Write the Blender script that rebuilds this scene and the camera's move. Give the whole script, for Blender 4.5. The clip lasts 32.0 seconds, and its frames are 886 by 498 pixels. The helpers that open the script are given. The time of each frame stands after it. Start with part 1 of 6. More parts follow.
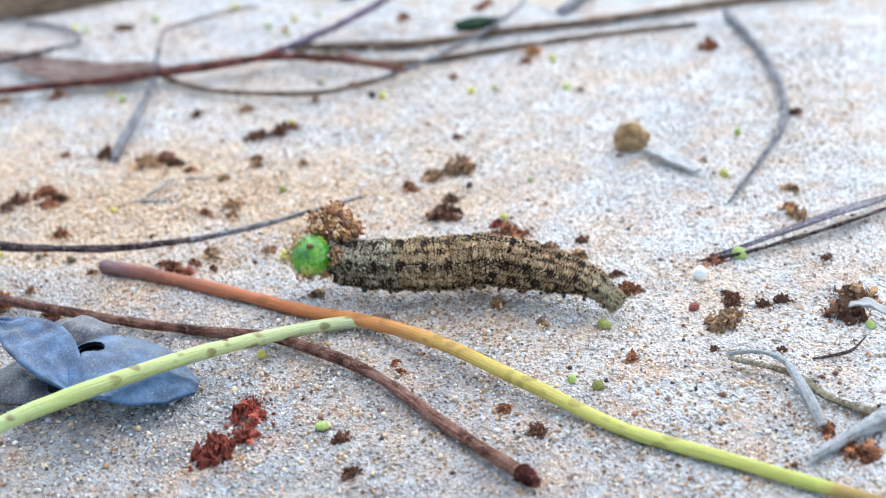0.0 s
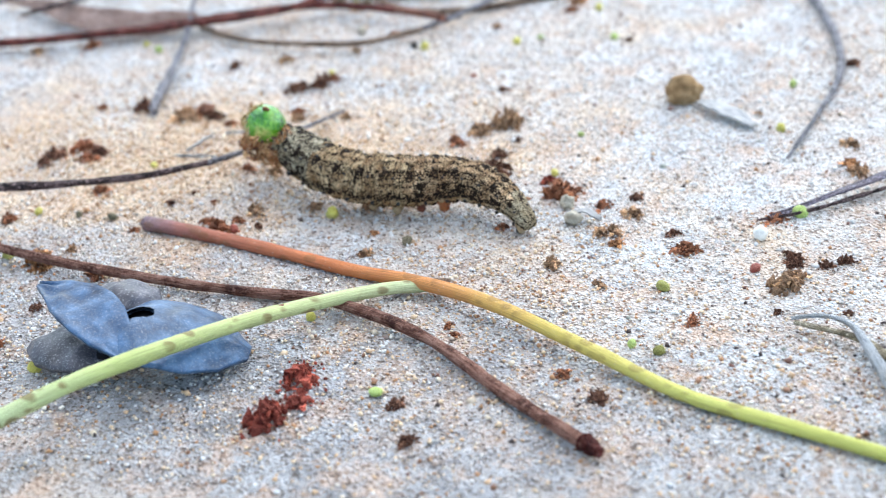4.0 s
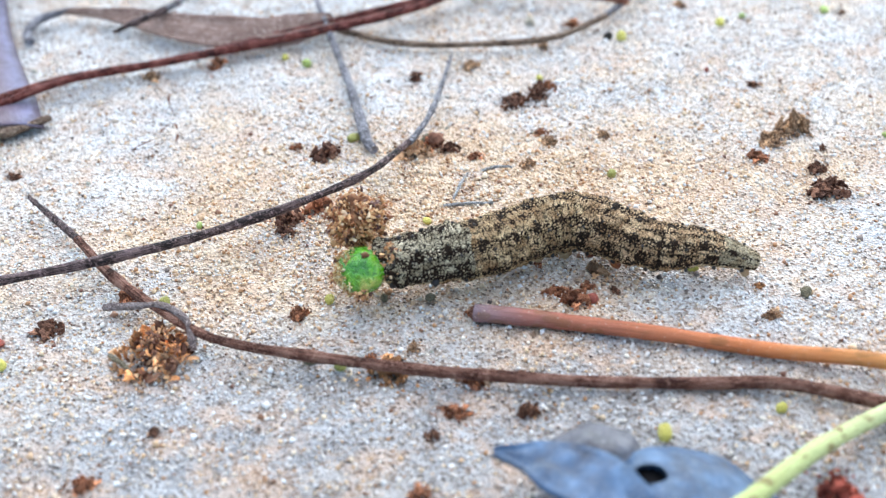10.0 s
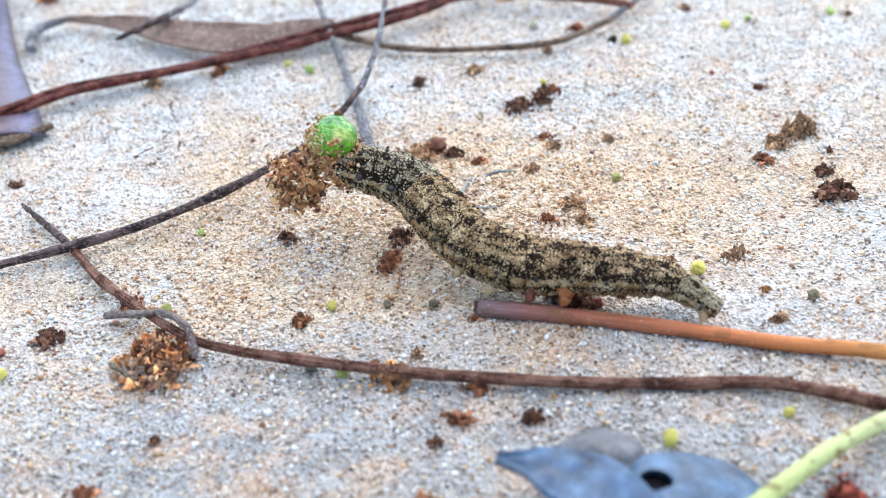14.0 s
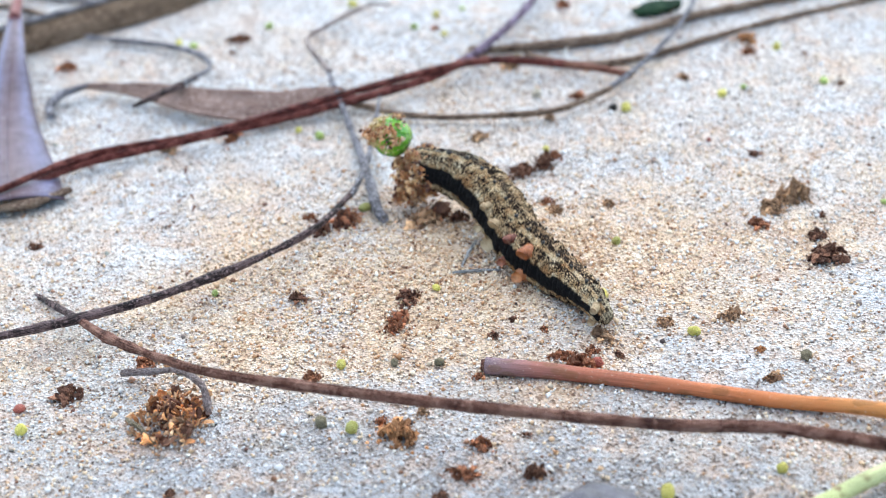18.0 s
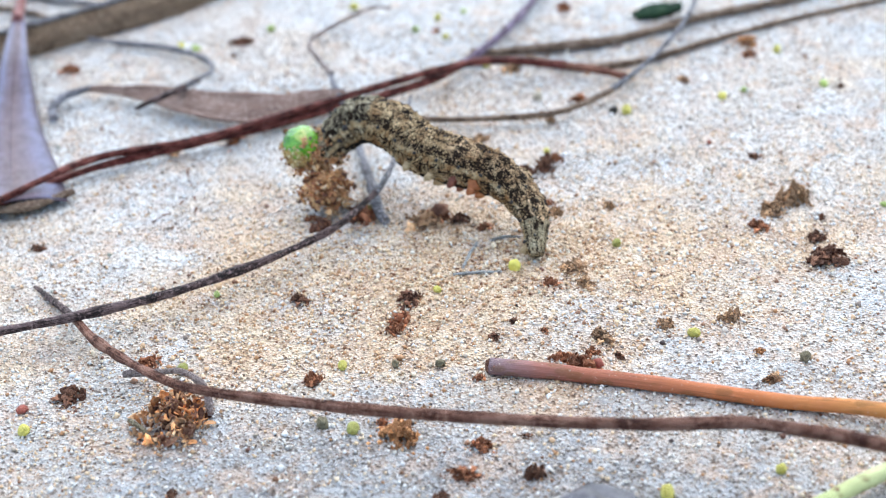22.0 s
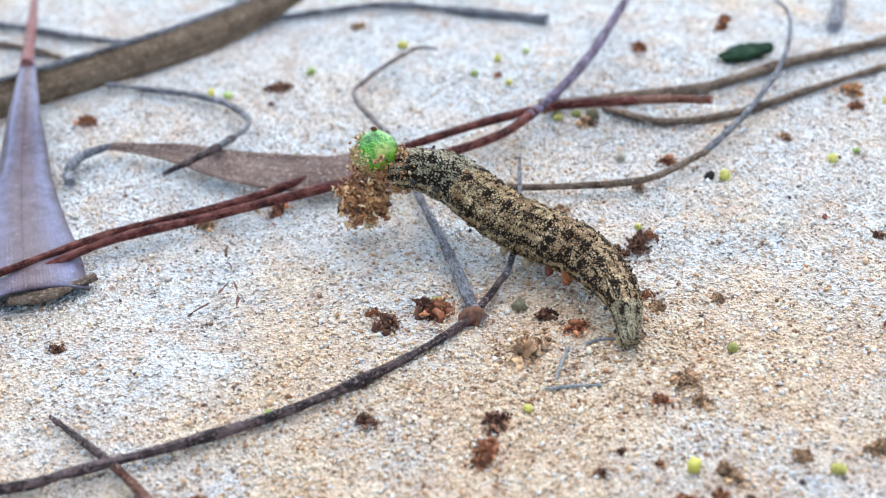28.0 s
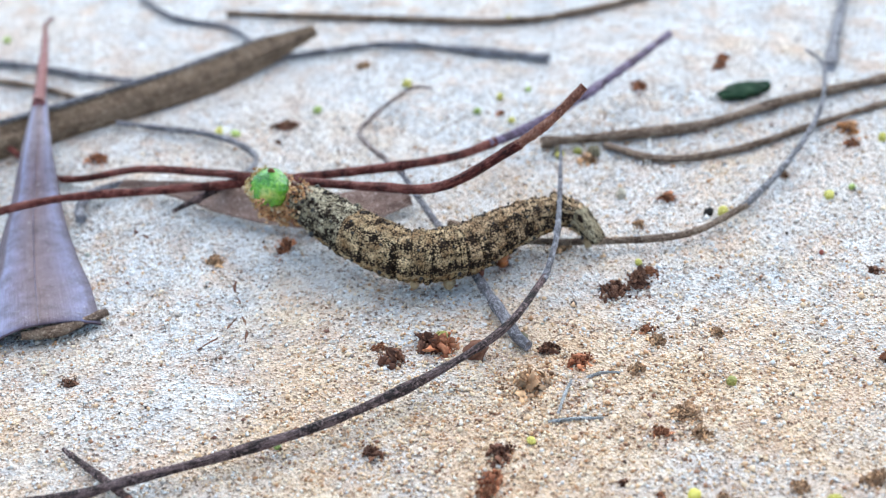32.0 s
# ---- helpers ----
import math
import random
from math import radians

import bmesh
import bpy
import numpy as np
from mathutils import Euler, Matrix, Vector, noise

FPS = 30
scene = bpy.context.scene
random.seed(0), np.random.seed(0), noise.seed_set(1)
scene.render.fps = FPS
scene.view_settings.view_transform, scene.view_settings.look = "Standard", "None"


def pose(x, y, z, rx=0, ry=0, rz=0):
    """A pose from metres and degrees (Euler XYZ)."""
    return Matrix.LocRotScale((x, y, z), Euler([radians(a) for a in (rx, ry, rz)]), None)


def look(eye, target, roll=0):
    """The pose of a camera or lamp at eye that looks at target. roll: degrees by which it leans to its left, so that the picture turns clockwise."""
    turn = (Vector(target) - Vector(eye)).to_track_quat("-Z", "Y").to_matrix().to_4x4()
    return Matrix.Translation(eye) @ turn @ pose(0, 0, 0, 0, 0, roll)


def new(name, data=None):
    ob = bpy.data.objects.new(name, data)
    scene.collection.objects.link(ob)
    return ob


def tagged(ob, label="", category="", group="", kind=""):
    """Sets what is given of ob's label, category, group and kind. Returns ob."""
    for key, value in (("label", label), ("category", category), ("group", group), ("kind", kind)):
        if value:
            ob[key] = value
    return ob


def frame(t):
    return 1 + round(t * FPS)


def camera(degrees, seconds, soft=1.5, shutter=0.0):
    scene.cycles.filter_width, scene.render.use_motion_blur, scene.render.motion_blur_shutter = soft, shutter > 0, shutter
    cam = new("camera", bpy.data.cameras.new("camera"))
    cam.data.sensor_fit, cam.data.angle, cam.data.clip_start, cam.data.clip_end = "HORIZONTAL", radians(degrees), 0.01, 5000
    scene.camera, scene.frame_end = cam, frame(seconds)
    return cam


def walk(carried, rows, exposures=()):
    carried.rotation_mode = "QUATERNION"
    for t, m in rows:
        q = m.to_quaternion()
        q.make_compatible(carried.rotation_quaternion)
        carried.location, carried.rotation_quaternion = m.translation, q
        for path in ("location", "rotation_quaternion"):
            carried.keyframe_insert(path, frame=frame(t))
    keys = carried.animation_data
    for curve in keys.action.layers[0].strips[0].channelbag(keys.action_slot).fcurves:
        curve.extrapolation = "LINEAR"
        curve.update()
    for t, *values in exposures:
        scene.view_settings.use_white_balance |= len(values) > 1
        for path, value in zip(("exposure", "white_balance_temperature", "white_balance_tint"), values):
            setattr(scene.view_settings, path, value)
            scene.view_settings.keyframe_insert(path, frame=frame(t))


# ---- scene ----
# One plan unit in metres: the caterpillar is about 3.5 cm long.
U = 0.013


def at(x, y, z=0.0):
    return Vector((x * U, y * U, z * U))


cam = camera(34.4, 32.0, soft=1.0, shutter=0.4)
cam.data.dof.use_dof = True
cam.data.dof.focus_distance = 10.35 * U
cam.data.dof.aperture_fstop = 31.0
PATH = [
    (0, (5.468, -14.841, 5.575), (3.096, -4.496, -0.024), -4.43),
    (0.5, (5.468, -14.804, 5.542), (3.107, -4.505, -0.146), -4.50),
    (1, (5.469, -14.804, 5.543), (3.114, -4.504, -0.146), -4.49),
    (1.5, (5.460, -14.769, 5.526), (3.113, -4.492, -0.208), -4.45),
    (2, (5.448, -14.744, 5.495), (3.095, -4.485, -0.268), -4.48),
    (2.5, (5.433, -14.744, 5.482), (3.045, -4.486, -0.269), -4.51),
    (4.5, (4.787, -14.319, 5.667), (2.259, -4.325, -0.477), -5.05),
    (5, (3.649, -13.551, 5.774), (1.329, -3.591, -0.504), -5.01),
    (5.5, (3.240, -13.109, 5.763), (1.689, -3.115, -0.694), -3.93),
    (6, (2.192, -12.699, 6.117), (0.966, -2.772, -0.512), -4.96),
    (6.5, (0.905, -12.101, 6.495), (0.187, -2.366, -0.486), -4.95),
    (7, (-1.086, -11.421, 6.990), (-0.473, -1.915, -0.308), -3.73),
    (7.5, (-0.162, -11.643, 6.627), (0.253, -2.104, -0.643), -5.61),
    (8, (0.028, -11.968, 5.865), (0.690, -2.258, -1.155), -4.19),
    (8.5, (-0.188, -12.016, 5.901), (0.372, -2.402, -1.257), -4.05),
    (9, (-0.083, -11.826, 5.743), (0.360, -2.246, -1.470), -4.13),
    (9.5, (-0.057, -12.465, 5.947), (0.326, -2.811, -1.170), -3.74),
    (10, (-0.052, -12.838, 5.981), (0.068, -3.033, -0.936), -3.12),
    (10.5, (-0.038, -12.762, 5.918), (-0.008, -2.890, -0.905), -3.51),
    (11, (-0.011, -12.818, 5.958), (0.033, -2.955, -0.877), -3.62),
    (11.5, (-0.010, -12.821, 5.961), (0.028, -2.939, -0.847), -3.66),
    (12, (0.016, -12.816, 5.953), (0.041, -2.923, -0.839), -3.85),
    (12.5, (0.019, -12.783, 5.919), (0.049, -2.900, -0.887), -3.81),
    (13, (0.018, -12.755, 5.900), (0.051, -2.890, -0.934), -3.79),
    (13.5, (0.005, -12.776, 5.916), (0.048, -2.930, -0.944), -3.75),
    (14, (0.001, -12.782, 5.911), (0.035, -2.933, -0.944), -3.80),
    (14.5, (0.011, -12.793, 5.927), (0.025, -2.944, -0.929), -3.87),
    (16.5, (-0.002, -13.046, 6.081), (-0.065, -3.022, -0.515), -4.10),
    (17, (-0.003, -13.071, 6.117), (-0.024, -2.957, -0.341), -3.83),
    (17.5, (0.002, -13.107, 6.107), (0.005, -2.978, -0.328), -3.75),
    (18, (-0.004, -13.091, 6.114), (0.022, -2.953, -0.307), -3.68),
    (18.5, (-0.005, -13.129, 6.121), (0.013, -2.968, -0.264), -3.72),
    (19, (0.000, -13.142, 6.127), (0.000, -2.983, -0.260), -3.74),
    (19.5, (0.011, -13.138, 6.131), (0.000, -2.981, -0.259), -3.79),
    (20, (-0.011, -13.117, 6.101), (0.013, -2.950, -0.274), -3.71),
    (20.5, (0.012, -13.112, 6.105), (0.029, -2.950, -0.277), -3.75),
    (21, (0.009, -13.107, 6.112), (0.028, -2.952, -0.282), -3.71),
    (21.5, (0.007, -13.109, 6.112), (0.023, -2.959, -0.290), -3.68),
    (22, (0.002, -13.134, 6.134), (0.014, -2.984, -0.268), -3.68),
    (22.5, (-0.054, -13.198, 6.215), (-0.032, -3.019, -0.140), -3.65),
    (23, (-0.118, -12.593, 6.013), (-0.084, -2.450, -0.400), -3.49),
    (23.5, (-0.370, -11.805, 6.005), (-0.214, -1.732, -0.515), -3.38),
    (24, (-0.503, -11.288, 5.968), (-0.229, -1.250, -0.603), -3.39),
    (24.5, (-0.613, -11.072, 5.940), (-0.421, -1.105, -0.740), -3.45),
    (25, (-0.575, -11.179, 5.988), (-0.468, -1.185, -0.654), -3.57),
    (25.5, (-0.563, -11.211, 5.990), (-0.501, -1.180, -0.596), -3.60),
    (27.5, (-0.557, -11.235, 6.002), (-0.528, -1.195, -0.570), -3.69),
    (28, (-0.555, -11.255, 6.016), (-0.530, -1.197, -0.529), -3.72),
    (28.5, (-0.554, -11.282, 6.044), (-0.531, -1.195, -0.456), -3.72),
    (29, (-0.564, -11.435, 6.170), (-0.518, -1.213, -0.115), -3.75),
    (29.5, (-0.558, -11.489, 6.195), (-0.528, -1.206, 0.010), -3.82),
    (30, (-0.563, -11.432, 6.155), (-0.541, -1.217, -0.142), -3.80),
    (30.5, (-0.575, -11.424, 6.157), (-0.545, -1.233, -0.179), -3.77),
    (31, (-0.569, -11.416, 6.150), (-0.545, -1.222, -0.182), -3.80),
    (31.5, (-0.582, -11.440, 6.154), (-0.546, -1.231, -0.153), -3.76),
    (32, (-0.576, -11.438, 6.157), (-0.546, -1.231, -0.153), -3.78),
]
walk(cam, [(t, look(at(*eye), at(*target), roll)) for t, eye, target, roll in PATH], exposures=[(0, 1.25, 6490, 4), (2, 1.26, 6480, 4), (5, 1.32, 6450, 4), (6, 1.26, 6440, 4), (7, 1.28, 6440, 4), (9, 1.36, 6430, 4), (14, 1.36, 6430, 4), (18, 1.28, 6430, 4), (25, 1.27, 6420, 4), (28, 1.20, 6380, 3), (32, 1.20, 6380, 3)])

# ---- light: soft open daylight ----
world = bpy.data.worlds.new("sky")
scene.world = world
world.use_nodes = True
wn = world.node_tree
sky = wn.nodes.new("ShaderNodeTexSky")
sky.sky_type = "NISHITA"
sky.sun_disc = False
SUN_UP, SUN_ROUND = 56, 12
sky.sun_elevation = radians(SUN_UP)
sky.sun_rotation = radians(SUN_ROUND)
wn.nodes["Background"].inputs["Strength"].default_value = 0.15
wn.links.new(sky.outputs["Color"], wn.nodes["Background"].inputs["Color"])
sun = new("sun", bpy.data.lights.new("sun", "SUN"))
sun.data.energy = 1.7
sun.data.angle = radians(125)
sun.data.color = (1.0, 0.96, 0.91)
away = (math.sin(radians(SUN_ROUND)) * math.cos(radians(SUN_UP)), math.cos(radians(SUN_ROUND)) * math.cos(radians(SUN_UP)), math.sin(radians(SUN_UP)))
sun.matrix_world = look(away, (0, 0, 0))


# ---- materials ----
def material(name, rough=0.8, spec=0.3):
    m = bpy.data.materials.new(name)
    m.use_nodes = True
    b = m.node_tree.nodes["Principled BSDF"]
    b.inputs["Roughness"].default_value = rough
    b.inputs["Specular IOR Level"].default_value = spec
    return m, m.node_tree, b


def add(tree, kind, **inputs):
    n = tree.nodes.new(kind)
    for key, value in inputs.items():
        n.inputs[key.replace("_", " ")].default_value = value
    return n


def ramp(tree, fac, stops, mode="LINEAR"):
    n = tree.nodes.new("ShaderNodeValToRGB")
    n.color_ramp.interpolation = mode
    e = n.color_ramp.elements
    while len(e) < len(stops):
        e.new(0.5)
    for k, (p, c) in zip(e, stops):
        k.position, k.color = p, (*c, 1)
    tree.links.new(fac, n.inputs["Fac"])
    return n.outputs["Color"]


def mix(tree, fac, a, b, blend="MIX"):
    n = tree.nodes.new("ShaderNodeMix")
    n.data_type, n.blend_type = "RGBA", blend
    for sock, value in ((n.inputs[0], fac), (n.inputs[6], a), (n.inputs[7], b)):
        if isinstance(value, (int, float)):
            sock.default_value = value
        elif isinstance(value, tuple):
            sock.default_value = (*value, 1)
        else:
            tree.links.new(value, sock)
    return n.outputs[2]


def coords(tree, space="Object", scale=(1, 1, 1)):
    c = tree.nodes.new("ShaderNodeTexCoord")
    m = tree.nodes.new("ShaderNodeMapping")
    m.inputs["Scale"].default_value = scale
    tree.links.new(c.outputs[space], m.inputs["Vector"])
    return m.outputs["Vector"]


def noise_tex(tree, vec, scale, detail=4.0, rough=0.6):
    n = add(tree, "ShaderNodeTexNoise", Scale=scale, Detail=detail, Roughness=rough)
    tree.links.new(vec, n.inputs["Vector"])
    return n.outputs["Fac"]


def voronoi(tree, vec, scale, feature="F1", out="Distance"):
    n = add(tree, "ShaderNodeTexVoronoi", Scale=scale)
    n.feature = feature
    tree.links.new(vec, n.inputs["Vector"])
    return n.outputs[out]


def bump(tree, b, height, strength=0.5, distance=0.0002):
    n = add(tree, "ShaderNodeBump", Strength=strength, Distance=distance)
    tree.links.new(height, n.inputs["Height"])
    tree.links.new(n.outputs["Normal"], b.inputs["Normal"])


def set_color(tree, b, out):
    tree.links.new(out, b.inputs["Base Color"])


def sandy(t, v):
    """Where loose sand covers the stone: a broad patch in the middle and drifts around it."""
    m = t.nodes.new("ShaderNodeMapping")
    m.inputs["Location"].default_value = (-0.02, 1.22, 0)
    m.inputs["Scale"].default_value = (1 / (5.0 * U), 1 / (3.1 * U), 0.0)
    t.links.new(v, m.inputs["Vector"])
    g = t.nodes.new("ShaderNodeTexGradient")
    g.gradient_type = "SPHERICAL"
    t.links.new(m.outputs["Vector"], g.inputs["Vector"])
    n = noise_tex(t, v, 55, 7, 0.68)
    s = t.nodes.new("ShaderNodeMath")
    s.operation = "MULTIPLY_ADD"
    s.inputs[1].default_value = 0.26
    t.links.new(g.outputs["Fac"], s.inputs[0])
    t.links.new(n, s.inputs[2])
    return s.outputs[0]


def ground_material():
    m, t, b = material("sandy_stone", 0.6, 0.45)
    v = coords(t)
    warp = add(t, "ShaderNodeTexNoise", Scale=2600.0, Detail=2.0)
    t.links.new(v, warp.inputs["Vector"])
    w = t.nodes.new("ShaderNodeVectorMath")
    w.operation = "MULTIPLY_ADD"
    w.inputs[1].default_value = (0.00025, 0.00025, 0.00025)
    t.links.new(warp.outputs["Color"], w.inputs[0])
    t.links.new(v, w.inputs[2])
    w = w.outputs[0]
    fine = voronoi(t, w, 3600, "F1", "Color")
    sep = t.nodes.new("ShaderNodeSeparateColor")
    t.links.new(fine, sep.inputs[0])
    pale = ramp(t, noise_tex(t, v, 160, 7, 0.72), [(0.3, (0.45, 0.46, 0.48)), (0.46, (0.64, 0.645, 0.655)), (0.66, (0.81, 0.815, 0.81))])
    warm = ramp(t, noise_tex(t, v, 220, 6, 0.72), [(0.3, (0.48, 0.29, 0.15)), (0.46, (0.71, 0.505, 0.325)), (0.7, (0.85, 0.73, 0.57))])
    mask = ramp(t, sandy(t, v), [(0.53, (0, 0, 0)), (0.70, (0.95, 0.95, 0.95))])
    base = mix(t, mask, pale, warm)
    # Blue-grey stone in front, coloured darker still to carry the foreground shade.
    m2 = t.nodes.new("ShaderNodeMapping")
    m2.inputs["Location"].default_value = (0.04, 2.22, 0)
    m2.inputs["Scale"].default_value = (1 / (8.5 * U), 1 / (3.55 * U), 0.0)
    t.links.new(v, m2.inputs["Vector"])
    g2 = t.nodes.new("ShaderNodeTexGradient")
    g2.gradient_type = "SPHERICAL"
    t.links.new(m2.outputs["Vector"], g2.inputs["Vector"])
    base = mix(t, ramp(t, mix(t, 0.45, g2.outputs["Fac"], noise_tex(t, v, 120, 6, 0.7)), [(0.28, (0, 0, 0)), (0.48, (0.92, 0.92, 0.92))]), base, ramp(t, noise_tex(t, v, 260, 6, 0.72), [(0.35, (0.235, 0.23, 0.235)), (0.5, (0.38, 0.38, 0.39)), (0.65, (0.52, 0.525, 0.535))]))
    wash = ramp(t, noise_tex(t, v, 34, 7, 0.66), [(0.48, (0, 0, 0)), (0.64, (0.42, 0.42, 0.42))])
    base = mix(t, wash, base, (0.76, 0.61, 0.47))
    stain = ramp(t, noise_tex(t, v, 170, 8, 0.74), [(0.49, (0, 0, 0)), (0.58, (0.55, 0.55, 0.55)), (0.70, (0.85, 0.85, 0.85))])
    base = mix(t, stain, base, ramp(t, noise_tex(t, v, 90, 3), [(0.4, (0.68, 0.46, 0.31)), (0.6, (0.60, 0.46, 0.37))]))
    dusk = ramp(t, noise_tex(t, v, 330, 7, 0.75), [(0.30, (0.45, 0.45, 0.45)), (0.42, (0, 0, 0))])
    base = mix(t, dusk, base, (0.42, 0.41, 0.41))
    grain = ramp(t, sep.outputs[0], [(0.0, (0.22, 0.165, 0.125)), (0.06, (0.50, 0.40, 0.32)), (0.17, (0.74, 0.67, 0.60)), (0.36, (0.90, 0.88, 0.86)), (0.62, (1.03, 1.02, 1.01)), (0.86, (1.10, 1.10, 1.10))], "CONSTANT")
    base = mix(t, 0.9, base, grain, "MULTIPLY")
    set_color(t, b, base)
    bump(t, b, mix(t, 0.35, voronoi(t, w, 3600), noise_tex(t, v, 900, 6, 0.7)), 1.0, 0.0006)
    return m


def grain_material(name, stops):
    m, t, b = material(name, 0.42, 0.5)
    g = t.nodes.new("ShaderNodeNewGeometry")
    c = ramp(t, g.outputs["Random Per Island"], stops, "CONSTANT")
    set_color(t, b, mix(t, 0.5, c, ramp(t, noise_tex(t, coords(t), 2600, 3), [(0.3, (0.7, 0.66, 0.6)), (0.7, (1.2, 1.2, 1.2))]), "MULTIPLY"))
    return m


def bark_material(name, dark, mid, light, rough=0.65, spec=0.3, along=6.0, soft=0.07, worn=0.7):
    """Bark or dry leaf: long wrinkles, blotches and pale worn flecks."""
    m, t, b = material(name, rough, spec)
    fib = noise_tex(t, coords(t, "UV", (along, 2.2, 1)), 6, 6, 0.7)
    rib = noise_tex(t, coords(t, "UV", (along * 0.6, 7.0, 1)), 5, 5, 0.75)
    blot = noise_tex(t, coords(t), 420, 5, 0.65)
    c = ramp(t, mix(t, 0.36, mix(t, 0.45, fib, rib), blot), [(0.5 - soft, dark), (0.5, mid), (0.5 + soft, light)])
    flecks = ramp(t, noise_tex(t, coords(t), 2600, 4, 0.7), [(0.54, (0, 0, 0)), (0.64, (worn, worn, worn))])
    c = mix(t, flecks, c, tuple(min(0.8, 1.6 * q + 0.04) for q in light))
    set_color(t, b, c)
    bump(t, b, mix(t, 0.5, rib, noise_tex(t, coords(t), 1500, 4)), 1.0, 0.0012)
    return m


def stalk_material(name, stops, spots=0.0):
    m, t, b = material(name, 0.5, 0.28)
    uv = t.nodes.new("ShaderNodeTexCoord")
    s = t.nodes.new("ShaderNodeSeparateXYZ")
    t.links.new(uv.outputs["UV"], s.inputs[0])
    along = t.nodes.new("ShaderNodeMath")
    along.operation = "MULTIPLY_ADD"
    along.inputs[1].default_value = 0.08
    t.links.new(noise_tex(t, coords(t), 300, 3), along.inputs[0])
    t.links.new(s.outputs[0], along.inputs[2])
    c = ramp(t, along.outputs[0], stops)
    fib = noise_tex(t, coords(t, "UV", (2.0, 14, 1)), 5, 5, 0.7)
    c = mix(t, 0.8, c, ramp(t, fib, [(0.38, (0.55, 0.5, 0.45)), (0.5, (0.95, 0.92, 0.9)), (0.62, (1.2, 1.2, 1.2))]), "MULTIPLY")
    c = mix(t, ramp(t, noise_tex(t, coords(t), 4200, 4, 0.7), [(0.62, (0, 0, 0)), (0.68, (0.55, 0.55, 0.55))]), c, (0.74, 0.62, 0.50))
    if spots:
        sp = ramp(t, voronoi(t, coords(t, "Object", (0.6, 1, 1)), 800), [(0.36, (1, 1, 1)), (0.48, (0, 0, 0))])
        sel = ramp(t, noise_tex(t, coords(t), 140, 2), [(0.45, (0, 0, 0)), (0.51, (spots, spots, spots))])
        c = mix(t, mix(t, 1.0, sp, sel, "MULTIPLY"), c, (0.16, 0.08, 0.02))
    set_color(t, b, c)
    bump(t, b, mix(t, 0.5, fib, noise_tex(t, coords(t), 1100, 4, 0.7)), 0.6, 0.0005)
    b.inputs["Subsurface Weight"].default_value = 0.0
    return m


def mottled(name, dark, mid, light, scale=900, rough=0.8, spec=0.2, crumbs=False, dust=0.0):
    m, t, b = material(name, rough, spec)
    v = coords(t)
    info = t.nodes.new("ShaderNodeObjectInfo")
    n = mix(t, 0.4, noise_tex(t, v, scale, 5, 0.7), noise_tex(t, v, scale * 0.25, 3))
    c = ramp(t, n, [(0.32, dark), (0.5, mid), (0.7, light)])
    c = mix(t, 0.5, c, ramp(t, info.outputs["Random"], [(0, (0.7, 0.65, 0.6)), (1, (1.25, 1.2, 1.15))]), "MULTIPLY")
    if dust:
        speck = ramp(t, noise_tex(t, v, 5500, 4, 0.7), [(0.55, (0, 0, 0)), (0.68, (dust, dust, dust))])
        c = mix(t, speck, c, (0.62, 0.62, 0.63))
    if crumbs:
        g = t.nodes.new("ShaderNodeNewGeometry")
        c = mix(t, 1.0, c, ramp(t, g.outputs["Random Per Island"], [(0, (0.35, 0.30, 0.28)), (0.4, (0.9, 0.85, 0.8)), (0.7, (1.35, 1.25, 1.15)), (0.9, (1.9, 1.75, 1.5)), (1.0, (2.6, 2.6, 2.4))]), "MULTIPLY")
    set_color(t, b, c)
    bump(t, b, n, 0.6, 0.0004)
    return m


